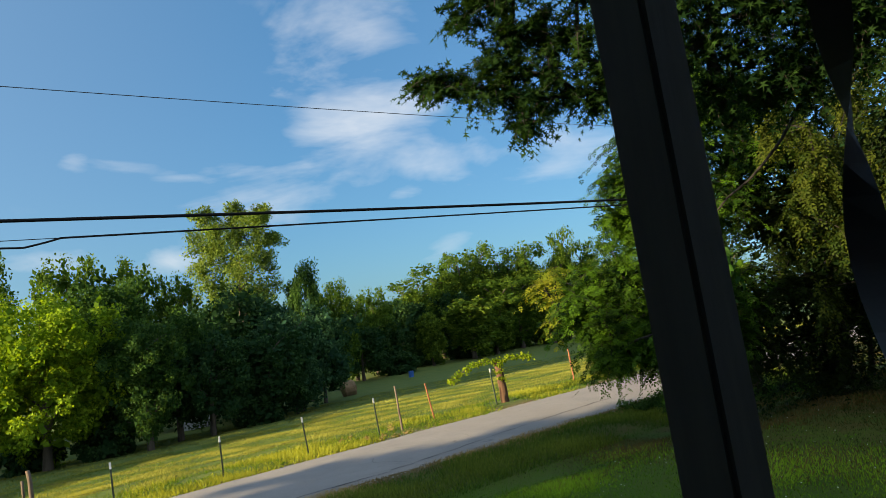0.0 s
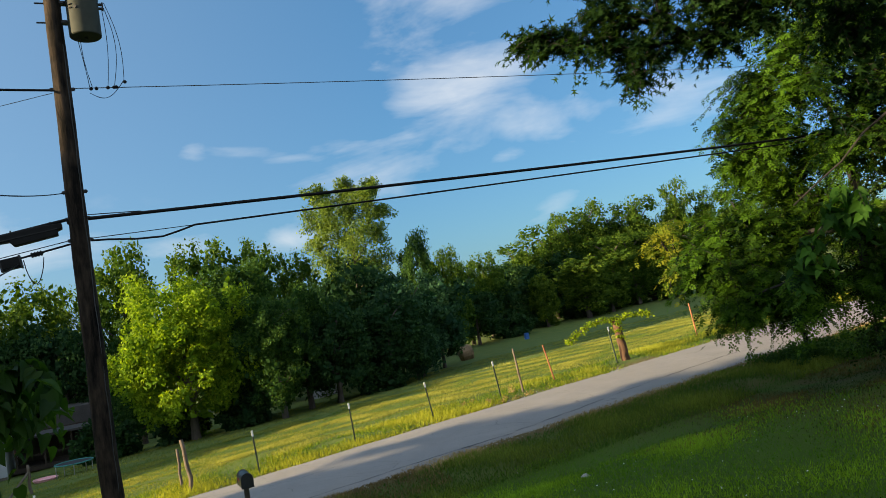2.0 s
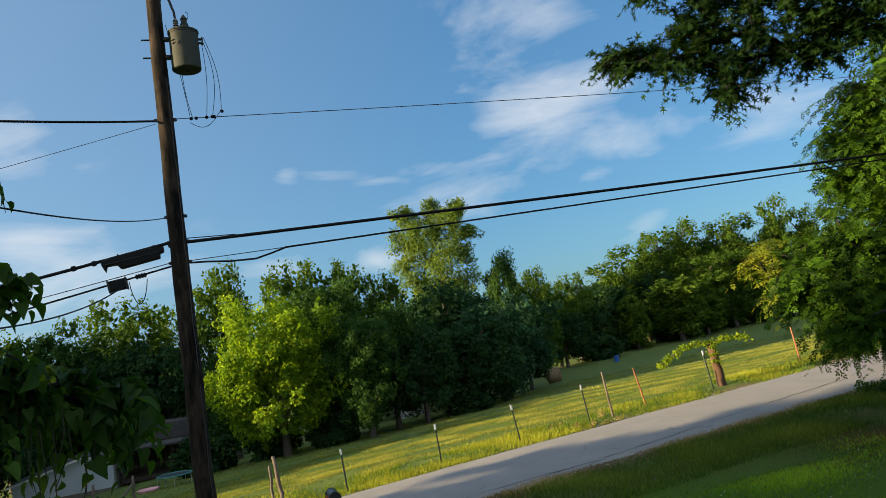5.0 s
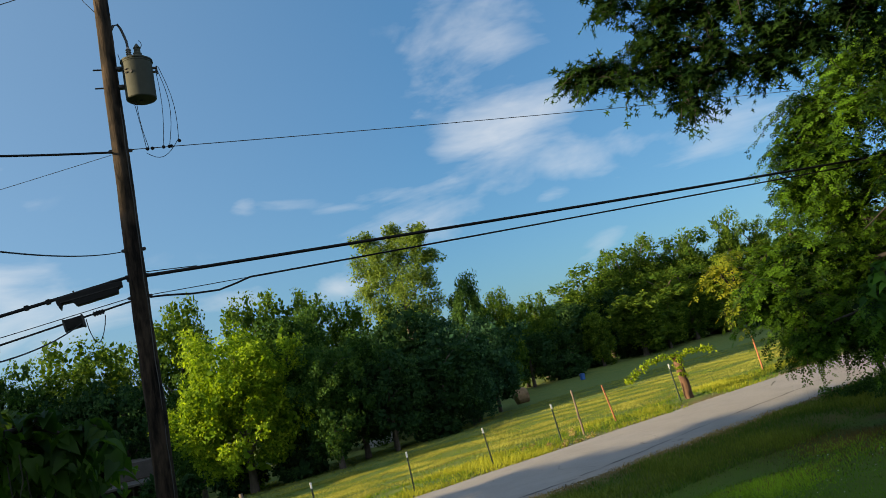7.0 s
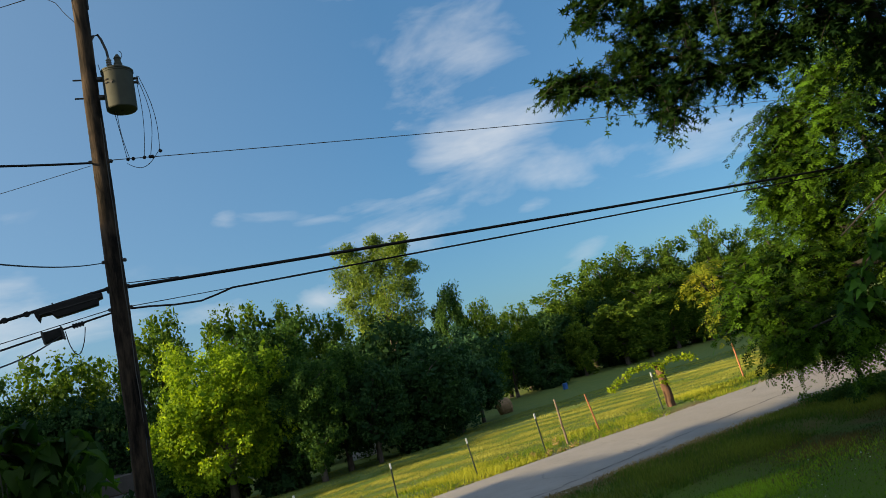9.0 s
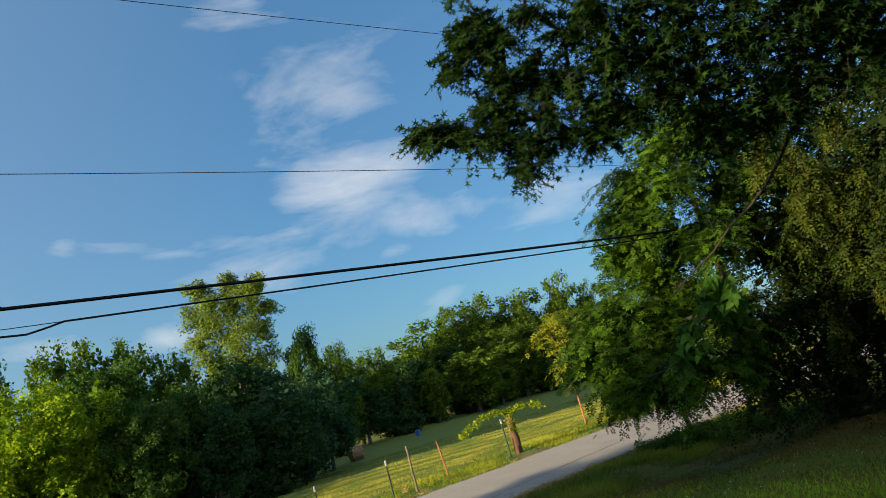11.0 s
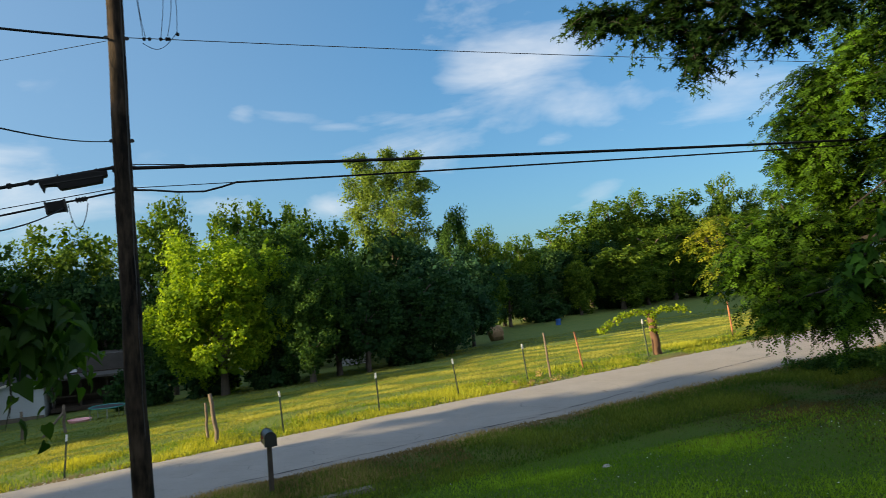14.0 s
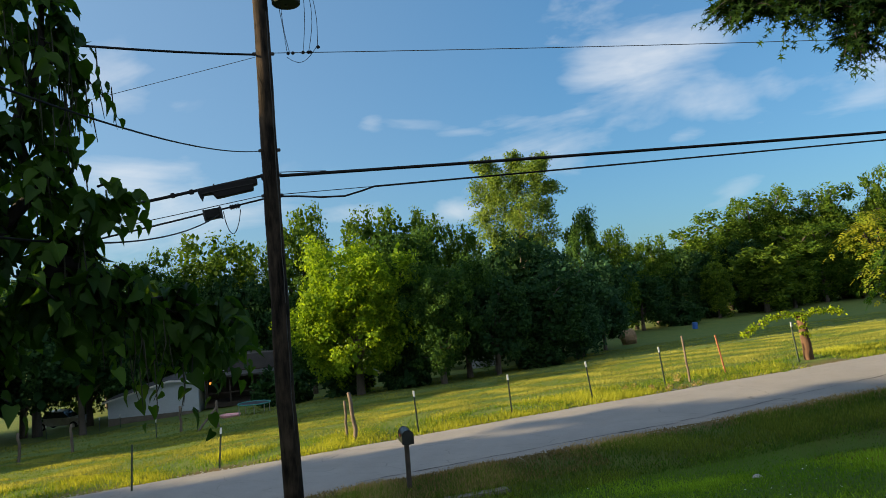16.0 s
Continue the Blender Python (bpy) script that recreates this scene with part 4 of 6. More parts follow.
wire("neutral_wire", line_at(U0 + 0.12, 7.74), line_at(55, 7.7), 0.62, 0.006, M_WIRE, THIN)
wire("top_wire", line_at(U0 + 0.12, 10.54), line_at(55, 10.4), 0.42, 0.006, M_WIRE, "top " + THIN)
wire("top_wire", line_at(U0 + 0.12, 10.54), line_at(-50, 10.3), 4.2, 0.006, M_WIRE, "top " + THIN)
DROP = "insulated service cable from the pole to a house"
wire("service_drop", (POLE[0] - 0.12, POLE[1] - 0.05, 7.72), (-13.0, -8.0, 8.2), 0.92, 0.016, M_CABLE, DROP)
wire("service_drop", (POLE[0] - 0.12, POLE[1] - 0.05, 6.27), (-2.95, 1.34, 5.02), 0.16, 0.007, M_CABLE, "thin " + DROP)
wire("service_drop", line_at(U0 - 0.75, 5.42), (-3.20, 1.45, 4.41), 0.26, 0.008, M_CABLE, "thin " + DROP)
wire("guy_wire", (POLE[0] - 0.12, POLE[1] - 0.05, 7.68), (-15.5, 1.8, 4.6), 0.05, 0.004, M_WIRE, "thin steel guy wire running down from the pole")


def outline(points, depth):
    """A closed outline of along and up, drawn out to both sides of the cable."""
    bm = bmesh.new()
    a, b = [bm.verts.new((x, -depth, z)) for x, z in points], [bm.verts.new((x, depth, z)) for x, z in points]
    n = len(points)
    for k in range(n):
        bm.faces.new((a[k], a[(k + 1) % n], b[(k + 1) % n], b[k]))
    bm.faces.new(a), bm.faces.new(b[::-1])
    bmesh.ops.recalc_face_normals(bm, faces=bm.faces)
    bmesh.ops.bevel(bm, geom=bm.edges[:], offset=0.008, segments=1, affect="EDGES")
    return bm


def along(bm):
    """Laid along the cable, which climbs a little with the road."""
    bmesh.ops.rotate(bm, cent=(0, 0, 0), matrix=Matrix.Rotation(TH, 3, "Z") @ Matrix.Rotation(radians(-9.0), 3, "Y"), verts=bm.verts)
    return bm


case = tagged(holder("splice_case", (-6.85, 8.52, 5.75)), "large black cable splice case hung beside the pole", "splice case")
part("shell", along(outline([(-0.43, 0.03), (-0.43, -0.03), (-0.40, -0.13), (-0.37, -0.05), (-0.24, -0.06), (-0.21, -0.12), (-0.19, -0.13), (0.0, -0.125), (0.33, -0.115), (0.34, -0.05), (0.40, -0.04), (0.41, 0.03), (0.2, 0.05), (-0.2, 0.05)], 0.075)), M_CABLE, case)
part("seam", along(boxed((0.72, 0.17, 0.012), at=(-0.02, 0, -0.03), bevel=0.003)), M_DARKSTEEL, case)
for x in (-0.78, -0.52, 0.50):
    part("hanger", along(boxed((0.06, 0.05, 0.07), at=(x, 0, 0.035), bevel=0.008)), M_CABLE, case)
for x in (-0.2, 0.28):
    part("stud", along(boxed((0.018, 0.018, 0.05), at=(x, 0, 0.065))), M_DARKSTEEL, case)
small = tagged(holder("splice_case", (-7.06, 8.39, 5.39)), "small black cable splice box on the lower cable", "splice case")
part("shell", along(boxed((0.26, 0.12, 0.15), at=(0, 0, -0.02), bevel=0.012)), M_CABLE, small)
part("cover", along(boxed((0.23, 0.135, 0.11), at=(0, 0, -0.02), bevel=0.01)), M_CABLE, small)
for x in (-0.115, 0.115):
    part("end_band", along(boxed((0.025, 0.135, 0.175), at=(x, 0, -0.02), bevel=0.005)), M_DARKSTEEL, small)
coupler = tagged(holder("cable_coupler", (-7.06 + 0.31 * CU, 8.39 + 0.31 * SU, 5.39 + 0.075)), "short ribbed black coupler on the lower cable", "coupler")
for k in range(4):
    part("rib", along(boxed((0.026, 0.07, 0.07), at=(-0.055 + 0.036 * k, 0, 0), bevel=0.008)), M_CABLE, coupler)
part("core", along(boxed((0.16, 0.045, 0.045), bevel=0.01)), M_CABLE, coupler)
t = np.linspace(0, np.pi, 14)
lp = np.array([line_at(U0 - 0.70 + 0.24 * s, 5.46 - 0.34 * math.sin(a) ** 0.7) for a, s in zip(t, np.linspace(0, 1, 14))])
tagged(tubes("drip_loop", [(lp, 0.006)], M_CABLE), "thin cable loop hanging under the splice box", "cable")
hot_clamp = tagged(part("line_clamp", boxed((0.05, 0.05, 0.10), bevel=0.012), M_DARKSTEEL), "small dark clamp on the top wire", "clamp")
hot_clamp.location = (-6.72, 8.61, 10.29)
tagged(tubes("jumper_lead", [(np.array([(-6.72, 8.62, 10.24), (-6.61, 8.69, 10.17), (-6.53, 8.74, 10.01), (-6.42, 8.82, 9.84)]), 0.005)], M_CABLE), "thin jumper lead from the top wire to the pole", "cable")
# leads looping from the transformer down to the wire
for k, (d0, z0, d1, z1, out) in enumerate(((0.62, 8.93, 0.58, 7.72, 0.04), (0.64, 8.93, 0.67, 7.75, 0.09), (0.66, 8.97, 0.80, 7.80, 0.07), (0.14, 9.2, 0.35, 7.72, 0.02), (0.30, 8.46, 0.38, 7.74, -0.02), (0.80, 7.82, 0.34, 7.66, 0.0))):
    s = np.linspace(0, 1, 12)
    pts = np.array([line_at(U0 + d0 + (d1 - d0) * q + out * math.sin(math.pi * q), z0 + (z1 - z0) * q - (0.16 if k == 5 else 0.0) * math.sin(math.pi * q)) for q in s])
    tagged(tubes("transformer_lead", [(pts, 0.0045)], M_CABLE), "thin black lead from the transformer to the wires", "cable")
for d in (0.36, 0.43, 0.58, 0.66, 0.69, 0.81):
    c = tagged(part("wire_connector", boxed((0.045, 0.04, 0.045), bevel=0.01), M_CABLE), "small black wire connector", "connector", "wire connectors")
    c.location = line_at(U0 + d, 7.72 + (0.07 if d > 0.75 else 0.0))

# ---- fence ----


def t_post(place, h, lean, white, label, mat=None):
    ob = tagged(holder("fence_post", place), label, "fence post", "pasture fence posts")
    ob.rotation_euler = (radians(lean[1]), radians(-lean[0]), radians(34))
    bm = boxed((0.046, 0.012, h), at=(0, 0, h / 2 - 0.1), bevel=0.002)
    box(bm, (0.012, 0.05, h), (0, 0.028, h / 2 - 0.1))
    for k in range(9):
        box(bm, (0.03, 0.016, 0.018), (0, -0.01, 0.25 + k * (h - 0.45) / 9))
    part("stake", bm, mat or M_TPOST, ob)
    if white:
        part("painted_tip", boxed((0.054, 0.02, 0.17), at=(0, 0, h - 0.19), bevel=0.003), M_WHITE, ob, "white painted tip")
    return ob


def wood_post(name, place, h, r, lean, label, seed):
    rng = np.random.default_rng(seed)
    ob = tagged(holder(name, place), label, "fence post", "pasture fence posts")
    ob.rotation_euler = (radians(lean[1]), radians(-lean[0]), 0)
    z = np.linspace(-0.2, h, 7)
    wob = rng.normal(size=(7, 2)) * r * 0.25
    tubes("post", [(np.r_[np.c_[wob, z], [[wob[-1, 0], wob[-1, 1], h + 0.005]]], np.r_[r * (1.1 - 0.2 * np.linspace(0, 1, 7)), 0.002])], M_WOOD, ob, sides=9)
    return ob


GREEN_T = "slim green steel fence post with a white painted tip"
for (p, h, lean, white) in (
        ((-20.21, 14.39, -0.61), 1.25, (0, 0), True), ((-14.77, 14.10, -0.35), 1.3, (-3, 0), False), ((-13.79, 16.24, -0.24), 1.2, (-5, 0), True), ((-9.23, 19.46, 0.06), 1.32, (3, 0), True),
        ((-6.93, 21.31, 0.24), 1.3, (2.5, 0), True), ((-4.78, 22.97, 0.38), 1.3, (7, 0), True), ((-2.72, 24.69, 0.51), 1.36, (6, 0), True), ((1.44, 27.53, 0.77), 1.5, (7, 0), True)):
    t_post(p, h + 0.02, lean, white, GREEN_T if white else "plain dark steel fence post")
t_post((-0.90, 26.38, 0.63), 1.45, (11, 0), False, "leaning rust-orange steel fence post", M_ORANGE)
t_post((5.05, 31.52, 1.01), 1.5, (6, 0), False, "rust-orange steel fence post near the road", M_ORANGE)
t_post((7.80, 32.88, 1.16), 1.3, (4, 0), False, "plain dark steel fence post")
for px in ((-43.94, 35.23), (-40.53, 36.50), (-39.72, 37.48), (-26.88, 27.47)):
    t_post(on(*px), 1.0, (0, 0), True, "short dark steel fence post with a white tip")
wood_post("fence_post", (-1.98, 24.98, 0.56), 1.52, 0.036, (4.5, 0), "crooked grey wooden fence post", 1)
wood_post("fence_post", (-10.97, 18.86, -0.03), 1.42, 0.06, (6, 0), "leaning grey wooden corner fence post", 2)
wood_post("fence_post", (-11.55, 19.35, -0.04), 1.1, 0.04, (1, 0), "short grey wooden fence post beside the corner post", 3)
for px in ((-24.54, 29.09, -1.50), (-26.13, 28.32, -1.61), (-29.02, 24.53, -1.75), (-30.24, 22.82, -1.80)):
    wood_post("fence_post", px, 1.30, 0.065, (0, 0), "thick grey wooden fence post in shade", int(abs(px[0] * 10)))
br = tagged(tubes("fence_brace", [(np.array([(-24.63, 27.77, -1.47), (np.array((-24.54, 29.09, -1.50)) + np.array([0, 0, 1.0])).tolist()]), 0.05)], M_WOOD), "diagonal grey wooden fence brace", "fence brace")
FENCE_V = [(-25.0, 21.3), (-8.7, 22.3), (-4.36, 20.0), (-2.4, 21.2), (1.45, 21.75), (3.2, 21.3), (6.2, 21.5), (8.9, 21.7), (11.5, 22.0), (14.0, 22.3), (17.2, 22.2), (22.0, 23.5), (40, 25)]
for hgt in (0.55, 0.95):
    pts = [(*xy(u, v), float(ground_uv(u, v)) + hgt) for u, v in FENCE_V]
    tagged(tubes("fence_wire", [(np.array(pts), 0.0025)], M_WIRE, sides=4), "thin rusty barbed fence wire", "fence wire")

# old trunk with a vine over it
sp = (1.79, 27.93, 0.81)
stump = tagged(holder("tree_stump", sp), "tall brown snag wrapped in a yellow-green vine", "stump")
rngs = np.random.default_rng(9)
zs = np.linspace(-0.2, 1.55, 10)
tubes("snag", [(np.r_[np.c_[-0.10 * zs + rngs.normal(size=10) * 0.01, rngs.normal(size=10) * 0.012, zs], [[-0.16, 0, 1.57]]], np.r_[0.17 - 0.03 * np.linspace(0, 1, 10), 0.01])], bark_mat("snag_bark", (0.035, 0.018, 0.010), (0.14, 0.075, 0.040), 8), stump, sides=12)
arm = np.array([[-0.15, 0, 1.5], [-0.6, -0.1, 1.62], [-1.1, -0.1, 1.52], [-1.6, -0.1, 1.25], [-1.95, -0.1, 1.0]])
arm2 = np.array([[-0.15, 0, 1.5], [0.3, 0, 1.68], [0.8, 0.1, 1.66], [1.1, 0.1, 1.6]])
tubes("vine_stem", [(arm, 0.02), (arm2, 0.015)], M_BARK, stump, sides=5)
vc = np.concatenate([arm, (arm[:-1] + arm[1:]) / 2, arm2, (arm2[:-1] + arm2[1:]) / 2, [[-0.16, 0.05, 1.55], [-0.1, -0.1, 1.45], [-0.13, -0.12, 1.2], [-0.05, -0.1, 0.9]]])
put("vine", leaf_mesh("vine", *clump_leaves(rngs, vc, np.full(len(vc), 0.19), 80, 0.085, 0.6, 0.5, 0.2), DIAMOND), M_SNAGVINE, stump, "yellow-green vine leaves")

# ---- mailbox ----
mp_ = (-6.91, 13.83, 0.00)
mailbox = tagged(holder("mailbox", mp_, 34), "black steel mailbox on a dark wooden post by the road", "mailbox")
part("post", boxed((0.095, 0.095, 1.1), at=(0, 0, 0.45), bevel=0.008), bark_mat("dark_post", (0.03, 0.025, 0.02), (0.10, 0.08, 0.06), 14), mailbox)
bm = bmesh.new()
prof = [(-0.115, 0), (0.115, 0), (0.115, 0.16)] + [(0.115 * math.cos(a), 0.16 + 0.115 * math.sin(a)) for a in np.linspace(0.2, math.pi - 0.2, 9)] + [(-0.115, 0.16)]
ends = []
for y in (-0.25, 0.25):
    ends.append([bm.verts.new((x, y, z + 1.0)) for x, z in prof])
for k in range(len(prof)):
    bm.faces.new((ends[0][k], ends[0][(k + 1) % len(prof)], ends[1][(k + 1) % len(prof)], ends[1][k]))
bm.faces.new(ends[0]), bm.faces.new(ends[1][::-1])
bmesh.ops.recalc_face_normals(bm, faces=bm.faces)
mail_body = part("box", bm, M_BOX, mailbox)
for y, nm in ((0.262, "door"), (-0.258, "back_rim")):
    bm = bmesh.new()
    a = [bm.verts.new((x * 1.07, y - 0.014, 1.0 + (z - 0.13) * 1.06 + 0.13)) for x, z in prof]
    b = [bm.verts.new((x * 1.07, y + 0.014, 1.0 + (z - 0.13) * 1.06 + 0.13)) for x, z in prof]
    for k in range(len(prof)):
        bm.faces.new((a[k], a[(k + 1) % len(prof)], b[(k + 1) % len(prof)], b[k]))
    bm.faces.new(a), bm.faces.new(b[::-1])
    bmesh.ops.recalc_face_normals(bm, faces=bm.faces)
    part(nm, bm, M_BOX, mail_body)
part("flag", boxed((0.008, 0.16, 0.05), at=(-0.122, 0.05, 1.14), bevel=0.002), M_RED, mail_body, "red metal flag")
part("platform", boxed((0.16, 0.44, 0.025), at=(0, 0, 0.987), bevel=0.004), M_WOOD, mailbox)

# culvert slab, rock, small road-side things
sa, sb = Vector((-5.94, 13.31, -0.06)), Vector((-4.81, 13.98, 0.01))
mid_s, ds = (sa + sb) / 2, (sb - sa)
slab = tagged(part("concrete_slab", boxed((ds.length, 0.28, 0.22), bevel=0.03), M_CONC), "weathered concrete culvert slab in the ditch", "concrete slab")
slab.matrix_world = Matrix.Translation(mid_s + Vector((0, 0, -0.04))) @ Matrix.Rotation(math.atan2(ds.y, ds.x), 4, "Z") @ Matrix.Rotation(-math.asin(ds.z / ds.length), 4, "Y")


def rock(place, r, seed, label):
    rng = np.random.default_rng(seed)
    bm = bmesh.new()
    bmesh.ops.create_icosphere(bm, subdivisions=2, radius=r)
    for v in bm.verts:
        v.co *= 1 + 0.3 * noise.noise(v.co * (2.2 / r) + Vector((seed, 0, 0)))
        v.co.z *= 0.6
    ob = tagged(part("rock", bm, M_ROCK), label, "rock")
    ob.location = (place[0], place[1], place[2] + r * 0.25)


rock((-0.23, 13.66, 0.41), 0.09, 4, "small pale rock lying in the lawn")
rock((3.87, 24.47, 0.80), 0.08, 6, "dark clod lying on the road")

# hay bale and barrel far in the pasture
hp = (-9.59, 64.88, -1.36)
bale = tagged(holder("hay_bale", hp, 20), "old round brown hay bale slumped in the pasture", "hay bale")
bm = lathe([(0.2, -0.6), (0.75, -0.58), (0.85, -0.4), (0.85, 0.4), (0.75, 0.58), (0.2, 0.6)], 20)
bmesh.ops.rotate(bm, cent=(0, 0, 0), matrix=Matrix.Rotation(radians(80), 3, "Y"), verts=bm.verts)
for v in bm.verts:
    v.co *= 1 + 0.12 * noise.noise(v.co * 2.5)
    v.co.z = v.co.z * 0.85 + 0.62
part("roll", bm, M_HAY, bale)
bp = (-5.14, 84.75, -1.67)
barrel = tagged(holder("barrel", bp), "bright blue plastic barrel standing in the pasture", "barrel")
part("drum", lathe([(0.26, 0), (0.29, 0.03), (0.29, 0.28), (0.305, 0.30), (0.29, 0.32), (0.29, 0.50), (0.305, 0.52), (0.29, 0.54), (0.29, 0.74), (0.26, 0.77)], 20), M_BLUE, barrel)

# ---- house by the creek ----
ha, hb = Vector((-43.99, 40.43, -3.49)), Vector((-38.78, 44.12, -3.16))
hd = hb - ha
hw = math.hypot(hd.x, hd.y)
hz = min(ha.z, hb.z)
house = tagged(holder("house", (ha.x, ha.y, hz), math.degrees(math.atan2(hd.y, hd.x))), "low white-sided house with a dark covered porch", "house")


def prism(points, y0, y1):
    """An upright outline of x and z, drawn out from y0 to y1."""
    bm = bmesh.new()
    a, b = [bm.verts.new((x, y0, z)) for x, z in points], [bm.verts.new((x, y1, z)) for x, z in points]
    n = len(points)
    for k in range(n):
        bm.faces.new((a[k], a[(k + 1) % n], b[(k + 1) % n], b[k]))
    bm.faces.new(a), bm.faces.new(b[::-1])
    bmesh.ops.recalc_face_normals(bm, faces=bm.faces)
    return bm


dz = hb.z - hz
house_wall = part("wall", prism([(0, -0.3), (hw, -0.3), (hw, 2.3 + dz), (hw * 0.68, 2.55 + dz * 0.7), (0, 1.75)], 0, 7), M_SIDING, house, "white lap siding")
for k in range(8):
    part("siding_board", boxed((hw, 0.02, 0.02), at=(hw / 2, -0.012, 0.2 + 0.2 * k)), M_SIDING, house_wall)
part("roof", prism([(-0.3, 1.68), (hw * 0.68, 2.60 + dz * 0.7), (hw + 0.35, 2.32 + dz), (hw + 0.35, 2.44 + dz), (hw * 0.68, 2.75 + dz * 0.7), (-0.3, 1.82)], -0.35, 7.3), M_ROOF, house)
part("fascia", prism([(-0.32, 1.66), (hw * 0.68, 2.58 + dz * 0.7), (hw + 0.37, 2.30 + dz), (hw + 0.37, 2.42 + dz), (hw * 0.68, 2.72 + dz * 0.7), (-0.32, 1.79)], -0.39, -0.352), M_WHITE, house)
part("foundation", boxed((hw - 0.04, 0.06, 0.75), at=(hw / 2, -0.035, 0.02 + dz * 0.4)), M_CONC, house)
px0 = hw + 0.3
part("porch_floor", boxed((5.6, 3.2, 0.3), at=(px0 + 2.8, 2.6, 0.25 + dz)), M_PORCHSHADE, house)
part("porch_wall", boxed((5.6, 0.2, 2.4), at=(px0 + 2.8, 4.4, 1.4 + dz)), M_PORCHSHADE, house, "porch wall coloured dark for the shade of the recess")
part("porch_roof", prism([(px0 - 0.2, 2.35 + dz), (px0 + 5.9, 2.35 + dz), (px0 + 5.9, 2.5 + dz), (px0 - 0.2, 2.5 + dz)], 0.7, 4.6), M_ROOF, house)
for k in range(4):
    part("porch_post", boxed((0.12, 0.12, 2.1), at=(px0 + 0.2 + k * 1.75, 1.1, 1.35 + dz)), M_PORCHSHADE, house)
part("porch_rail", boxed((5.4, 0.06, 0.08), at=(px0 + 2.8, 1.1, 1.15 + dz)), M_PORCHSHADE, house)
lamp = part("porch_lamp", lathe([(0.05, -0.08), (0.1, -0.05), (0.1, 0.06), (0.04, 0.1)], 12), M_LAMP, house, "lit orange porch lamp")
lamp.location = (px0 + 0.55, 0.62, 2.0 + dz)
part("main_roof", prism([(px0 + 1.5, 2.5 + dz), (px0 + 6.4, 2.5 + dz), (px0 + 5.6, 3.8 + dz), (px0 + 1.9, 3.8 + dz)], 4.5, 10), M_ROOF, house)
part("main_wall", boxed((6.4, 5.0, 2.6), at=(px0 + 2.8, 7.2, 1.2 + dz)), M_SIDING, house)

# trampoline and sled
tl, trr = Vector((-27.59, 34.50, -1.92)), Vector((-26.35, 36.00, -1.86))
tm = (tl + trr) / 2
tramp = tagged(holder("trampoline", tm), "small round trampoline with a teal edge pad", "trampoline")
rt = (trr - tl).length / 2
part("mat", lathe([(rt * 0.86, 0.0), (rt * 0.86, 0.012)], 28), M_FABRIC, tramp).location = (0, 0, 0.62)
ring = np.array([(rt * 0.95 * math.cos(a), rt * 0.95 * math.sin(a), 0.63) for a in np.linspace(0, 2 * math.pi, 29)])
tubes("edge_pad", [(ring, 0.035)], M_TEALPAD, tramp)
for k in range(5):
    a = k * 2 * math.pi / 5 + 0.3
    tubes("leg", [(np.array([[rt * 0.93 * math.cos(a), rt * 0.93 * math.sin(a), z] for z in (-0.05, 0.6)]), 0.025)], M_STEEL, tramp)
sd = (-28.55, 35.00, -2.02)
sled = tagged(holder("sled", sd), "pink plastic sled lying in the grass", "sled")
part("shell", lathe([(0.2, 0.0), (0.55, 0.03), (0.62, 0.16), (0.60, 0.16), (0.52, 0.06), (0.1, 0.04)], 20), M_PINK, sled)

# parked car and pale shed behind the trees
cz = (-54.56, 45.45, -4.52)
car = tagged(holder("car", cz, 20), "silver parked car under the trees", "car")
part("body", prism([(-2.1, 0.35), (2.1, 0.35), (2.15, 0.7), (1.9, 0.92), (0.9, 0.98), (-1.5, 1.0), (-2.1, 0.95), (-2.2, 0.6)], -0.85, 0.85), M_STEEL, car)
part("cabin", prism([(-1.5, 0.98), (0.95, 0.96), (0.35, 1.48), (-1.1, 1.5)], -0.72, 0.72), M_GLASS, car)
part("roof", prism([(0.33, 1.46), (0.28, 1.53), (-1.05, 1.55), (-1.12, 1.48)], -0.73, 0.73), M_STEEL, car)
for wx in (-1.35, 1.35):
    for wy in (-0.82, 0.82):
        bm = lathe([(0.2, -0.1), (0.31, -0.1), (0.33, -0.07), (0.33, 0.07), (0.31, 0.1), (0.2, 0.1)], 18)
        bmesh.ops.rotate(bm, cent=(0, 0, 0), matrix=Matrix.Rotation(radians(90), 3, "X"), verts=bm.verts)
        wheel = part("wheel", bm, M_CABLE, car)
        wheel.location = (wx, wy, 0.33)
        bm = lathe([(0.05, -0.105), (0.19, -0.105), (0.19, 0.105), (0.05, 0.105)], 14)
        bmesh.ops.rotate(bm, cent=(0, 0, 0), matrix=Matrix.Rotation(radians(90), 3, "X"), verts=bm.verts)
        part("rim", bm, M_STEEL, wheel)
sh = on(-20.6, 57.5)
shed = tagged(holder("shed", sh, 30), "small pale shed half hidden behind the trees", "shed")
part("wall", boxed((2.2, 1.6, 1.3), at=(0, 0, 0.55)), M_SIDING, shed)
part("roof", prism([(-1.25, 1.15), (0, 1.65), (1.25, 1.15), (1.25, 1.23), (0, 1.74), (-1.25, 1.23)], -0.95, 0.95), M_ROOF, shed)


def big_trunk_tree(place, h, r, seed, label):
    ob = tree("yard_tree", place, h, h, M_DARK, seed, "spread", 0.34, 46, 44, 0.30, label)
    return ob


big_trunk_tree((-40.18, 34.85, -3.00), 8.0, 0.4, 31, "yard tree with a thick dark trunk near the house")
big_trunk_tree((-48.74, 38.36, -3.82), 12.5, 0.4, 32, "yard tree with a thick dark trunk beside the lane")

# ---- near trees ----


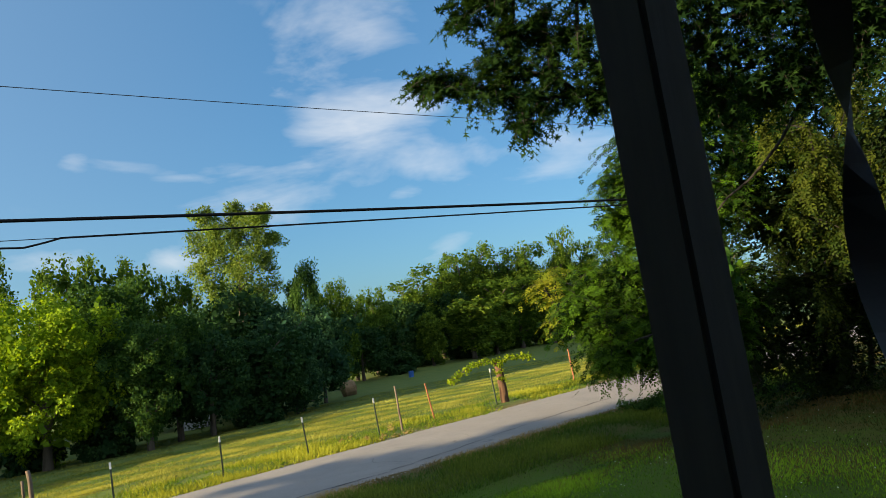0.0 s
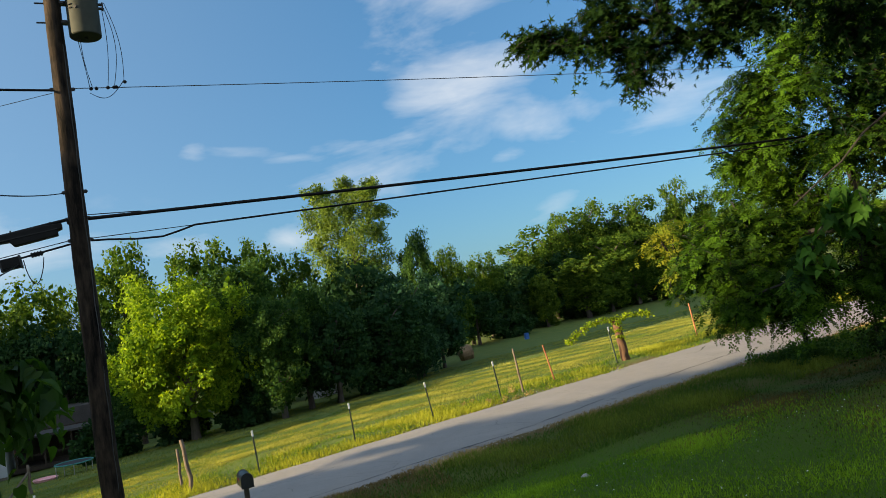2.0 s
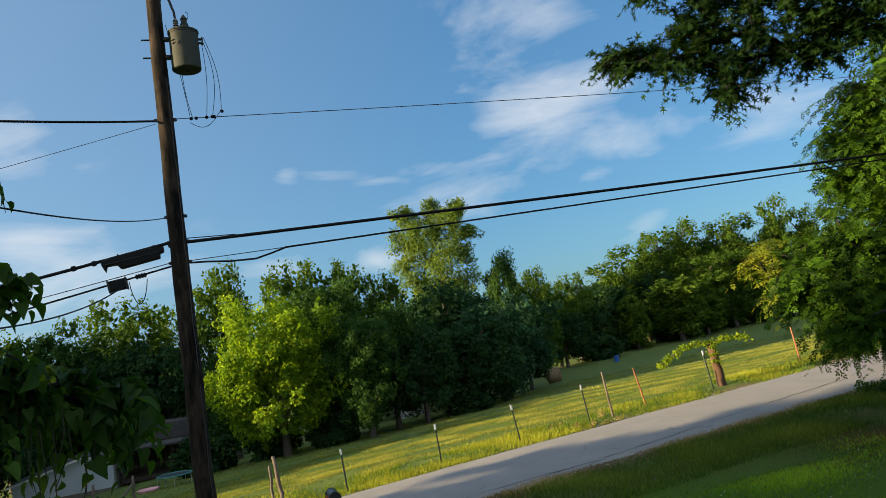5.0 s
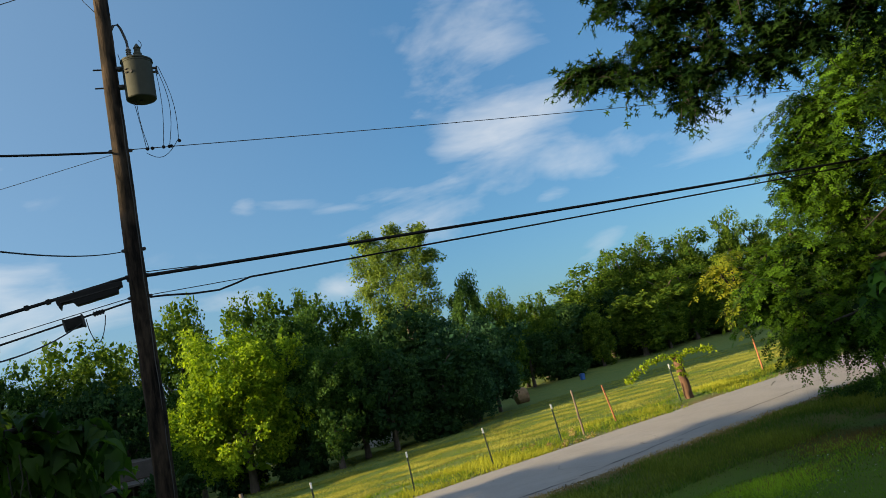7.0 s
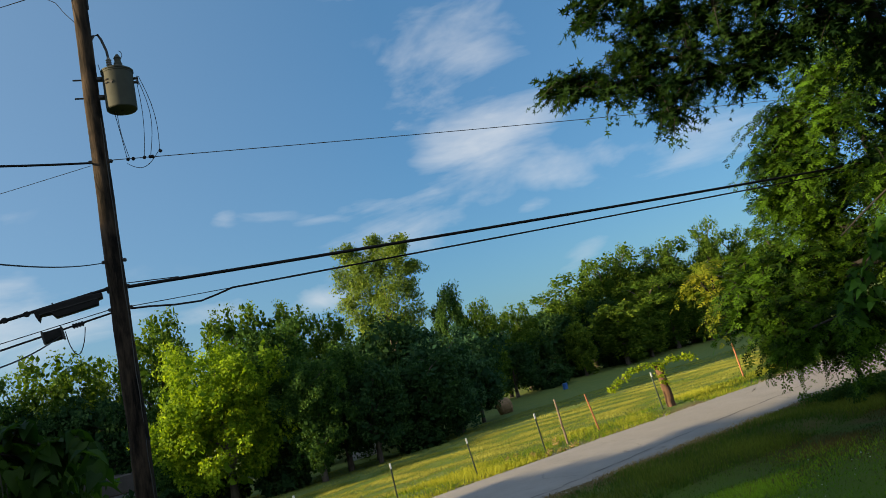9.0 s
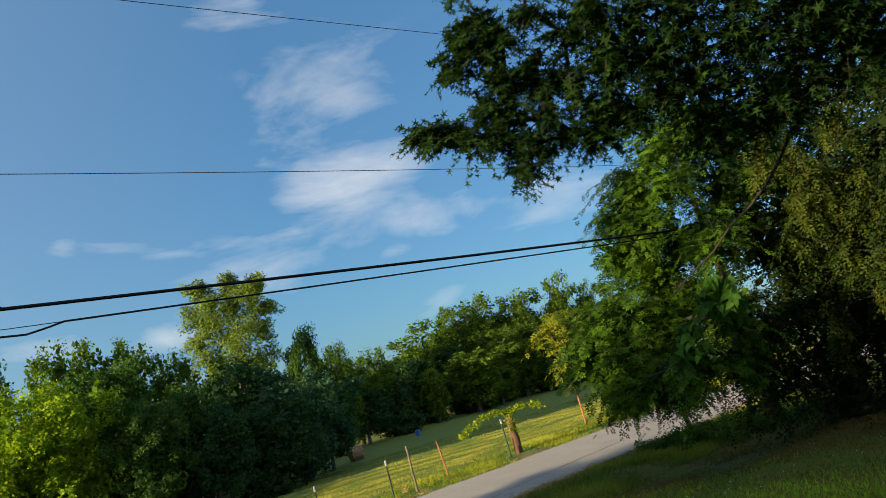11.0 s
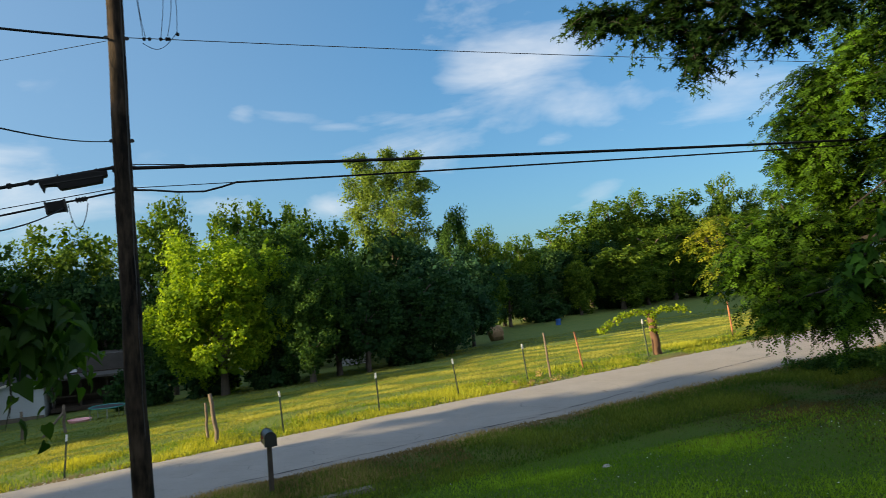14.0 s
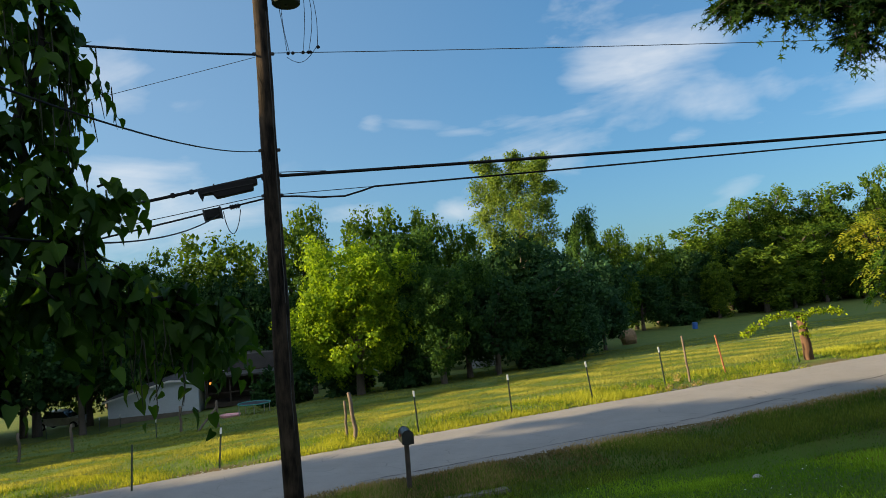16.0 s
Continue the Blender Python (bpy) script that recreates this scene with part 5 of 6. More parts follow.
def spray_leaves(rng, B, radius, twigs, per, size, droop, heart, face=0.45, side=0.8, reach=1.25, flat=0.7):
    """Leaves set by turns along twigs that arch out of each bough and hang. Returns the leaf arrays and the twigs' paths."""
    n = len(B) * twigs
    c, r = np.repeat(B, twigs, 0), np.repeat(radius, twigs)
    d = unit(rng.normal(size=(n, 3)) * np.array([1, 1, flat]) + 0.35 * unit(c - np.asarray(heart)))
    p0 = c + rng.normal(size=(n, 3)) * (0.22 * r)[:, None]
    ln = r * reach * (0.55 + 0.6 * rng.random(n))
    s = np.linspace(0.12, 1.0, per)
    down = np.array([0, 0, -1.0])
    way = d[:, None] * s[None, :, None] + down * droop * (s ** 2)[None, :, None]
    P = p0[:, None] + ln[:, None, None] * way
    T = unit(d[:, None] + down * (2 * droop * s)[None, :, None])
    across = unit(np.cross(T, np.array([0.05, 0.03, 1.0])))
    sign = np.where(np.arange(per) % 2, 1.0, -1.0)[None, :, None]
    D = unit(T * 0.6 + across * sign * side + down * droop * 0.5 + rng.normal(size=P.shape) * 0.25)
    N = unit(np.array([0, 0, 1.0]) + face * d[:, None] + rng.normal(size=P.shape) * face)
    S = size * (0.65 + 0.6 * rng.random((n, per))) * (1 - 0.25 * s[None])
    tone = np.clip(0.2 + 0.45 * np.repeat(rng.random(len(B)), twigs)[:, None] + 0.2 * rng.normal(size=(n, 1)) + 0.15 * rng.normal(size=(n, per)), 0, 1)
    q = np.array([0.0, 0.4, 0.8])
    paths = p0[:, None] + ln[:, None, None] * (d[:, None] * q[None, :, None] + down * droop * (q ** 2)[None, :, None])
    flatten = lambda a: a.reshape(-1, 3)
    return (flatten(P), flatten(D), flatten(N), S.ravel(), tone.ravel()), paths


def bough_tree(name, label, base, thick, boughs, radius, twigs, per, size, shape, mat, seed, droop=0.35, bark=None, core=0, core_size=0.24, core_reach=0.7, core_shape=DIAMOND, **spray):
    """A near tree: a trunk, limbs that reach its boughs, and twigs on each bough that carry the leaves."""
    rng = np.random.default_rng(seed)
    ob = tagged(holder(name, base), label, "tree")
    radius = np.array([radius(*q) if callable(radius) else radius for q in boughs])
    B = np.array(boughs, float) - np.array(base)
    top = np.array([B[:, 0].mean() * 0.35, B[:, 1].mean() * 0.35, B[:, 2].max() * 0.9])
    t = np.linspace(0, 1, 10)[:, None]
    trunk = np.array([0, 0, -0.3]) + (top + np.array([0, 0, 0.3])) * t + np.c_[0.12 * np.sin(5 * t), 0.1 * np.sin(4 * t + 1), 0 * t]
    # each bough grows from the nearest point of the trunk or of a bough that is already there
    nodes, back = [trunk[k] for k in range(3, 10)], {}
    base_n = len(nodes)
    for i in np.argsort(np.linalg.norm(B - trunk[6], axis=1)):
        cost = [np.linalg.norm(B[i] - p) + (0.0 if k < base_n else 0.25) + 0.8 * max(0.0, p[2] - B[i][2]) for k, p in enumerate(nodes)]
        k = int(np.argmin(cost))
        back[len(nodes)] = k
        nodes.append(B[i])
    load = {k: 1.0 for k in range(len(nodes))}
    for k in sorted(back, reverse=True):
        load[back[k]] += load[k]
    runs = [(trunk, thick * (1.15 - 0.85 * t[:, 0]))]
    whole = float(len(B))
    for k, p in back.items():
        p0, p1 = nodes[p], nodes[k]
        s = np.linspace(0, 1, 6)[:, None]
        mid = (p0 + p1) / 2 + rng.normal(size=3) * 0.08 * np.linalg.norm(p1 - p0) + np.array([0, 0, 0.06 * np.linalg.norm(p1 - p0)])
        r0 = thick * 0.75 * math.sqrt((load[k] + 0.6) / whole)
        r1 = thick * 0.75 * math.sqrt((load[k] - 0.7) / whole)
        runs.append(((1 - s) ** 2 * p0 + 2 * s * (1 - s) * mid + s * s * p1, np.clip(np.linspace(r0, r1, 6), 0.008, thick * 0.7)))
    tubes("trunk", runs, bark or M_BARK, ob)
    heart = np.array([0, 0, top[2] * 0.6])
    leaves, paths = spray_leaves(rng, B, radius, twigs, per, size, droop, heart, **spray)
    tagged(tubes("twig", [(p, np.array([0.011, 0.007, 0.003])) for p in paths[::2]], bark or M_BARK, ob, sides=3), kind="stuff")
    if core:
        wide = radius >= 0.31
        # coarse leaves deep inside the boughs, the darkest tone set in place of shade
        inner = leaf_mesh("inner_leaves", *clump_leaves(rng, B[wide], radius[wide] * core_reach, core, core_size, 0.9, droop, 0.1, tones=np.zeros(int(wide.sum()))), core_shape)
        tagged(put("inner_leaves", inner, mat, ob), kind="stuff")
    put("crown", leaf_mesh("crown", *leaves, shape), mat, ob)
    return ob


# pin oak overhead
oak_base = on(13.2, 8.5)
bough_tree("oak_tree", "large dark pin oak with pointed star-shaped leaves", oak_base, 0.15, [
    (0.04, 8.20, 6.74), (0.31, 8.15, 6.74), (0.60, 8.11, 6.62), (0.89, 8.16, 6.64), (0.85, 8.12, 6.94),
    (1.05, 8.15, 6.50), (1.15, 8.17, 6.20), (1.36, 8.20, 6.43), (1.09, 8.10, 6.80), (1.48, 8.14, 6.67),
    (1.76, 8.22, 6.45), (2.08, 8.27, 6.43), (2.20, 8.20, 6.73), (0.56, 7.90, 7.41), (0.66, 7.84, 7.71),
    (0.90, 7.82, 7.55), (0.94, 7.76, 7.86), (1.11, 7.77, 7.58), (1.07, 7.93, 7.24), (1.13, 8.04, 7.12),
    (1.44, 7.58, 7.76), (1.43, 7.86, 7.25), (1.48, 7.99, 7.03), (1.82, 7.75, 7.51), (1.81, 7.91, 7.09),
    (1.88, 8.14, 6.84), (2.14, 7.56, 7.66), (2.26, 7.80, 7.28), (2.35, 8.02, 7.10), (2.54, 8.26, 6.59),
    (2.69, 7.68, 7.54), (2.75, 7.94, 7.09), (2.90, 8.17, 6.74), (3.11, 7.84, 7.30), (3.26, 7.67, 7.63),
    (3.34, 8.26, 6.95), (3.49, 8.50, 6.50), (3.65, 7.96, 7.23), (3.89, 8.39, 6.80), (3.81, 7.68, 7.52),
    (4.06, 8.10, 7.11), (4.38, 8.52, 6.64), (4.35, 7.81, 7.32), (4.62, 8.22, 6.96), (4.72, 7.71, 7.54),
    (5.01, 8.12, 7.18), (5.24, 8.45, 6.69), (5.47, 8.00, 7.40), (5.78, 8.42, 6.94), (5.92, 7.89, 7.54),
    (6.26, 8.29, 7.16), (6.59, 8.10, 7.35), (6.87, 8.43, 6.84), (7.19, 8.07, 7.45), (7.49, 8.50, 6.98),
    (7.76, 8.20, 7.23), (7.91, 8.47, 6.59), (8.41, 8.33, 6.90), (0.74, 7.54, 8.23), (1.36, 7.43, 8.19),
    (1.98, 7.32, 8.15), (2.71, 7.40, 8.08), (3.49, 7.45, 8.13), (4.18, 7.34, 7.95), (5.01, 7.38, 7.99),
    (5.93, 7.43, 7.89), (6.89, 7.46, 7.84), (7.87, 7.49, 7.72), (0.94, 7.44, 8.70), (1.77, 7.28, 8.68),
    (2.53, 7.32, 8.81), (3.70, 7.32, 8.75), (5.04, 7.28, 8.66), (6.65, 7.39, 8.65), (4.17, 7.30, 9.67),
    # the next two rows are mostly unseen boughs, added overhead to shade the lawn
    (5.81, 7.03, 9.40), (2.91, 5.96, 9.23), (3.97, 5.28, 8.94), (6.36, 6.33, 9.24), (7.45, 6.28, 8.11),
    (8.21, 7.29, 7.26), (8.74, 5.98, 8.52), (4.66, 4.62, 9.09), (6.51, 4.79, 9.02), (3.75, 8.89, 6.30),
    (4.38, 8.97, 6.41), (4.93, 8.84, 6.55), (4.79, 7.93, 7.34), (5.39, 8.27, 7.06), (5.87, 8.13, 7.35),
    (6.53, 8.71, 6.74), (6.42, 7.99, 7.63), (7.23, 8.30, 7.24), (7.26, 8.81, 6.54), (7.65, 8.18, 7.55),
], lambda x, y, z: float(np.interp(x, (1.5, 3.5), (0.27, 0.46))), 30, 12, 0.125, STAR, M_OAK, 41, droop=0.3, bark=M_SHADEBARK, core=100, core_size=0.16, core_reach=0.95, core_shape=STAR, face=0.65, reach=1.12)

# bare limbs that show among the oak's leaves
oak = bpy.data.objects["oak_tree"]
for stops, r0, r1 in (
    ([(6.84, 8.04, 8.11), (5.36, 8.01, 7.43), (4.59, 8.04, 7.23), (3.50, 8.10, 7.10), (2.55, 8.22, 7.14)], 0.075, 0.020),
    ([(5.30, 8.18, 7.58), (4.97, 8.57, 6.88), (4.65, 9.21, 5.97), (4.15, 9.84, 5.31), (3.24, 10.59, 4.55)], 0.045, 0.012),
    ([(3.93, 7.95, 7.11), (3.29, 7.96, 7.08), (2.68, 8.00, 6.84), (2.09, 8.17, 6.50)], 0.035, 0.010),
    ([(5.56, 8.16, 7.38), (5.27, 8.43, 6.68), (5.10, 8.80, 5.88)], 0.030, 0.008),
):
    p = np.array(stops) - np.array(oak_base)
    k = np.linspace(0, len(p) - 1, 14)
    way = np.stack([np.interp(k, np.arange(len(p)), p[:, q]) for q in range(3)], 1)
    way[1:-1] = (way[:-2] + way[2:]) / 2 + np.random.default_rng(48).normal(size=(12, 3)) * 0.02
    tubes("limb", [(way, 0.75 * np.linspace(r0, r1, 14))], M_SHADEBARK, oak)

# box elder at the lawn's end
elder_base = on(*(9.37, 23.11))
bough_tree("box_elder_tree", "bushy green box elder with sunlit drooping boughs", elder_base, 0.22, [
    (5.67, 19.38, 7.59), (5.38, 18.45, 6.51), (4.95, 18.44, 5.93), (5.65, 18.67, 5.38), (3.66, 17.86, 4.53),
    (4.43, 17.50, 4.59), (3.17, 17.32, 3.98), (3.68, 16.99, 3.49), (4.28, 17.10, 3.61), (3.64, 16.54, 2.99),
    (4.51, 17.23, 3.02), (5.30, 17.75, 4.16), (6.51, 18.72, 6.28), (6.08, 17.81, 4.89), (5.05, 16.87, 2.76),
    (5.12, 17.21, 6.73), (5.80, 16.95, 7.60), (6.09, 16.09, 6.10), (6.23, 16.33, 4.22), 
    (6.22, 16.49, 3.16), (4.71, 15.20, 3.39), (6.81, 17.13, 8.57), (7.66, 17.14, 7.42),
    (5.13, 17.56, 7.84), (4.66, 17.76, 7.05), (5.80, 17.32, 8.60), (4.61, 17.90, 6.19), (6.40, 16.65, 8.91),
], lambda x, y, z: 0.5 if z < 3.3 else 0.8, 64, 14, 0.20, FEATHER, M_ELDER, 42, bark=M_SHADEBARK, droop=0.45, core=110, core_size=0.18)
bough_tree("vine_tree", "shaded tree overgrown with hanging vines", on(*(10.68, 20.24)), 0.2, [
    (7.66, 18.65, 7.65), (7.87, 18.79, 6.37), (8.59, 18.47, 7.66), (8.37, 18.66, 6.60), (9.48, 18.77, 7.96),
    (8.36, 18.82, 9.10), (10.85, 18.12, 7.13), (9.68, 18.76, 4.20), (10.55, 18.66, 3.75), (7.62, 18.22, 3.56),
    (9.21, 18.68, 5.37), (8.21, 17.80, 5.68), (9.21, 17.48, 6.56), (8.20, 17.53, 4.02), (7.58, 17.84, 2.67),
    (8.99, 18.08, 2.74), (9.76, 17.10, 4.91), (10.05, 16.39, 5.92), (10.56, 17.98, 8.42), (9.62, 18.00, 9.51),
    (10.67, 16.57, 7.36), (10.40, 15.87, 5.49), (10.95, 16.99, 4.14), (9.30, 18.15, 1.80), (8.76, 18.26, 8.88),
    (11.90, 17.62, 9.14), (10.92, 18.69, 3.06), (12.91, 19.38, 2.78),
], 1.15, 40, 16, 0.22, TRIPLE, M_VINE, 43, bark=M_SHADEBARK, droop=0.6, core=150, reach=1.5)
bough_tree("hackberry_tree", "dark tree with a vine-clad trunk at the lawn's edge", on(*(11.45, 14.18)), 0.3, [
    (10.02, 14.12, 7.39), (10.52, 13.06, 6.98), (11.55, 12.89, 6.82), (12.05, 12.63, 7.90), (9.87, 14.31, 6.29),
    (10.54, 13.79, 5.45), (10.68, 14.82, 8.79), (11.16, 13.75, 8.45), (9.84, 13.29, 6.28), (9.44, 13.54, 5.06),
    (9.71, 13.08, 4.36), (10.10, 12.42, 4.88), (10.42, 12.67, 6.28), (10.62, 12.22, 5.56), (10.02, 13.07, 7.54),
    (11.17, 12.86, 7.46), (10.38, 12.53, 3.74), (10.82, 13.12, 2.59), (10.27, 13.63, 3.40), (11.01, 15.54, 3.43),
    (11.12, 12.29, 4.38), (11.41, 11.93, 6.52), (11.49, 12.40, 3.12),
], 1.1, 54, 26, 0.12, DIAMOND, M_HACK, 44, bark=M_SHADEBARK, droop=0.7, core=200, reach=1.45)
# strands whose lighter leaf colour stands for sunlight
bough_tree("hanging_vine", "hanging vine strands coloured yellow-green as if sunlit, over dark trees", on(*(11.24, 19.91)), 0.07, [
    (8.26, 15.95, 6.34), (7.98, 15.76, 5.90), (7.86, 15.94, 5.51), (8.79, 15.86, 6.95), (8.42, 15.69, 6.51),
    (8.45, 15.94, 6.12), (8.96, 15.87, 5.96), (9.12, 16.11, 5.53), (8.79, 15.72, 5.07), (9.29, 15.30, 6.61),
    (9.36, 15.65, 6.24), (9.39, 15.91, 5.85), (9.81, 15.85, 5.70), (9.69, 16.03, 5.30), (9.56, 15.91, 4.86),
    (9.65, 16.06, 4.42), (9.53, 16.15, 4.01), (10.18, 15.37, 6.38), (9.92, 15.38, 5.97), (10.08, 15.81, 5.60),
    (10.51, 15.67, 5.99), (10.39, 15.35, 5.50), (10.35, 15.62, 5.11), (10.43, 15.97, 4.72), (10.74, 15.27, 5.60),
    (11.01, 15.69, 5.20), (10.77, 15.49, 4.76), (10.59, 15.48, 4.35), (8.36, 16.18, 3.89), (8.49, 16.22, 3.44),
    (7.91, 15.61, 8.39), (7.84, 15.49, 7.91), (7.79, 15.86, 7.58), (9.20, 15.15, 8.51), (9.05, 15.13, 8.07),
    (9.25, 15.55, 7.74), (10.02, 14.86, 9.43), (10.41, 15.34, 9.14), (8.23, 15.50, 7.34), (8.24, 15.46, 6.89),
    (7.57, 15.99, 7.70), (7.53, 15.95, 7.24),
], 0.40, 11, 15, 0.17, TRIPLE, M_LITVINE, 47, bark=M_SHADEBARK, droop=1.1)
more(proto_dark, [(15.5, 26.0, 0.75, 0.9, 20), (20.5, 20.0, 0.8, 1.0, 100), (24.0, 27.0, 0.85, 1.1, 300), (17.5, 13.5, 0.6, 0.8, 60)])
bough_tree("mulberry_sapling", "sapling with large bright green leaves", on(*(8.65, 23.04)), 0.035, [
    (5.39, 14.34, 4.85), (5.00, 14.47, 4.50), (4.66, 14.51, 3.97), (5.54, 14.49, 4.36), (4.43, 14.61, 3.54),
], 0.34, 6, 6, 0.25, HEART, M_MULB, 45, bark=M_SHADEBARK, droop=0.7)
bough_tree("yellowing_tree", "tree with partly yellowed feathery leaves", on(*(6.71, 22.49)), 0.08, [
    (2.89, 21.28, 4.73), (3.14, 21.43, 4.12), (3.28, 21.83, 5.09),
], 0.55, 14, 7, 0.26, FEATHER, M_YELLOWED, 46, bark=M_SHADEBARK, droop=0.5)


def brush(name, label, rows, r, per, size, mat, seed, n, lift=0.0):
    rng = np.random.default_rng(seed)
    pts = np.array(rows)
    k = rng.integers(0, len(pts) - 1, n)
    f = rng.random((n, 1))
    c = pts[k] * (1 - f) + pts[k + 1] * f + rng.normal(size=(n, 3)) * np.array([0.5, 0.5, 0.1])
    for q in c:
        q[2] = ground(q[0], q[1]) + min(r * 0.4, 0.15) + lift * rng.random()
    ob = put(name, leaf_mesh(name, *clump_leaves(rng, c, np.full(n, r) * (0.6 + 0.8 * rng.random(n)), per, size, 0.8, 0.2, 0.2), DIAMOND), mat)
    tagged(ob, label, "brush", kind="stuff")


brush("undergrowth", "low green weeds below the trees at the road's edge", [(6.1, 22.30, 0.82), (6.83, 22.40, 0.85), (8.82, 22.90, 0.90), (10.5, 21.8, 0.95)], 0.26, 150, 0.075, M_MID, 51, 90, 0.12)
brush("roadside_weeds", "leafy weeds along the fence and road", [(-11.85, 17.98, -0.10), (-8.33, 20.83, 0.15), (-2.95, 24.25, 0.49), (0.89, 25.70, 0.70)], 0.16, 40, 0.05, M_VERGE, 52, 60)

brush("dry_tuft", "dry straw-coloured tufts in the roadside grass", [(-3.21, 24.24, 0.49), (-2.76, 24.35, 0.51), (-2.27, 24.14, 0.52)], 0.10, 40, 0.07, M_STRAW, 53, 12)
blades("dry_thatch", 54, 26000, 1.0, 6.2, 14.5, 16.3, 0.04, 0.12, 0.010, M_BROWN, "flattened brown dead grass in the ditch")

# catalpa beside the camera
cat_base = on(-7.4, 2.2)
cat = bough_tree("catalpa_tree", "catalpa with large heart-shaped leaves and hanging seed pods", cat_base, 0.2, [
    (-4.43, 4.56, 3.91), (-4.24, 4.71, 3.85), (-4.15, 4.87, 3.66), (-4.40, 4.60, 3.70), (-4.48, 4.53, 4.08),
    (-4.22, 3.33, 6.13), (-4.71, 3.29, 6.21), (-4.55, 2.81, 6.08), (-5.45, 2.87, 6.27), (-5.54, 2.59, 6.21),
    (-4.20, 3.35, 5.87), (-4.53, 3.17, 5.94), (-5.11, 3.19, 6.03), (-4.95, 2.71, 5.87), (-5.25, 2.43, 5.80),
    (-4.20, 3.37, 5.66), (-4.57, 3.16, 5.62), (-4.81, 2.91, 5.61), (-4.90, 2.52, 5.57), (-5.89, 2.64, 5.73),
    (-4.30, 3.32, 5.43), (-4.78, 3.16, 5.50), (-5.01, 2.81, 5.44), (-5.22, 2.57, 5.44), (-5.28, 2.31, 5.42),
    (-4.38, 3.28, 5.20), (-5.06, 3.24, 5.23), (-5.54, 3.08, 5.38), (-5.36, 2.62, 5.28), (-5.57, 2.39, 5.18),
    (-4.24, 3.37, 4.96), (-4.93, 3.33, 5.03), (-4.69, 2.78, 4.92), (-5.07, 2.68, 4.98), (-5.36, 2.40, 4.97),
    (-4.07, 3.59, 4.73), (-4.45, 3.49, 4.82), (-4.96, 3.44, 4.81), (-4.85, 2.92, 4.81), (-5.52, 2.89, 4.85),
    (-5.46, 2.47, 4.81), (-4.22, 3.51, 4.53), (-4.58, 3.31, 4.59), (-4.91, 3.01, 4.59), (-4.79, 2.62, 4.50),
    (-5.74, 2.78, 4.60), (-6.01, 2.51, 4.63), (-4.27, 3.49, 4.34), (-4.48, 3.15, 4.36), (-5.15, 3.23, 4.45),
    (-5.39, 2.87, 4.43), (-5.81, 2.63, 4.36), (-4.14, 3.68, 4.24), (-4.47, 3.50, 4.19), (-4.87, 3.28, 4.19),
    (-5.03, 2.96, 4.14), (-5.22, 2.74, 4.20), (-6.00, 2.76, 4.19), (-3.84, 3.98, 4.06), (-4.15, 3.80, 4.08),
    (-4.83, 3.76, 4.13), (-4.61, 3.09, 4.01), (-5.10, 3.04, 4.01), (-5.84, 2.97, 4.02), (-5.60, 2.53, 4.00),
    (-3.64, 4.09, 3.96), (-4.15, 3.92, 4.01), (-4.74, 3.82, 4.00), (-4.92, 3.37, 3.94), (-5.39, 3.23, 3.92),
    (-5.71, 2.93, 4.01), (-5.29, 2.37, 3.99), (-4.54, 2.60, 2.94), (-4.47, 2.87, 2.87), (-4.33, 3.06, 2.77),
    (-4.56, 2.70, 2.95), (-4.66, 2.63, 3.28), (-4.59, 2.66, 3.55), (-4.79, 2.44, 3.47), (-4.87, 2.41, 3.10),
    (-4.45, 2.84, 3.75), (-4.64, 2.62, 3.77), (-4.83, 2.40, 3.79),
], 0.28, 9, 7, 0.145, HEART, M_CATALPA, 61, bark=M_SHADEBARK, droop=0.8, face=0.6)
rngc = np.random.default_rng(62)
pods = []
for px in (
    (-4.16, 3.50, 5.69), (-4.20, 3.47, 5.85), (-4.13, 3.52, 5.57), (-4.26, 3.44, 5.81), (-4.24, 3.34, 5.86),
    (-4.35, 3.28, 5.67), (-4.21, 3.48, 5.45), (-4.37, 3.26, 5.90), (-4.49, 3.11, 5.18), (-3.89, 3.84, 3.75),
    (-4.05, 3.74, 4.00), (-4.15, 3.55, 4.57), (-4.25, 3.48, 5.01),
):
    for k in range(11):
        a = np.array(px) + rngc.normal(size=3) * 0.10 - np.array(cat_base)
        ln = 0.22 + 0.16 * rngc.random()
        pods.append((np.array([a, a + [0.01, 0.0, -ln * 0.5], a + [0.02 * rngc.normal(), 0.02 * rngc.normal(), -ln]]), np.array([0.004, 0.005, 0.002])))
tagged(tubes("seed_pod", pods, M_POD, cat, "long thin hanging seed pods", sides=5), kind="stuff")

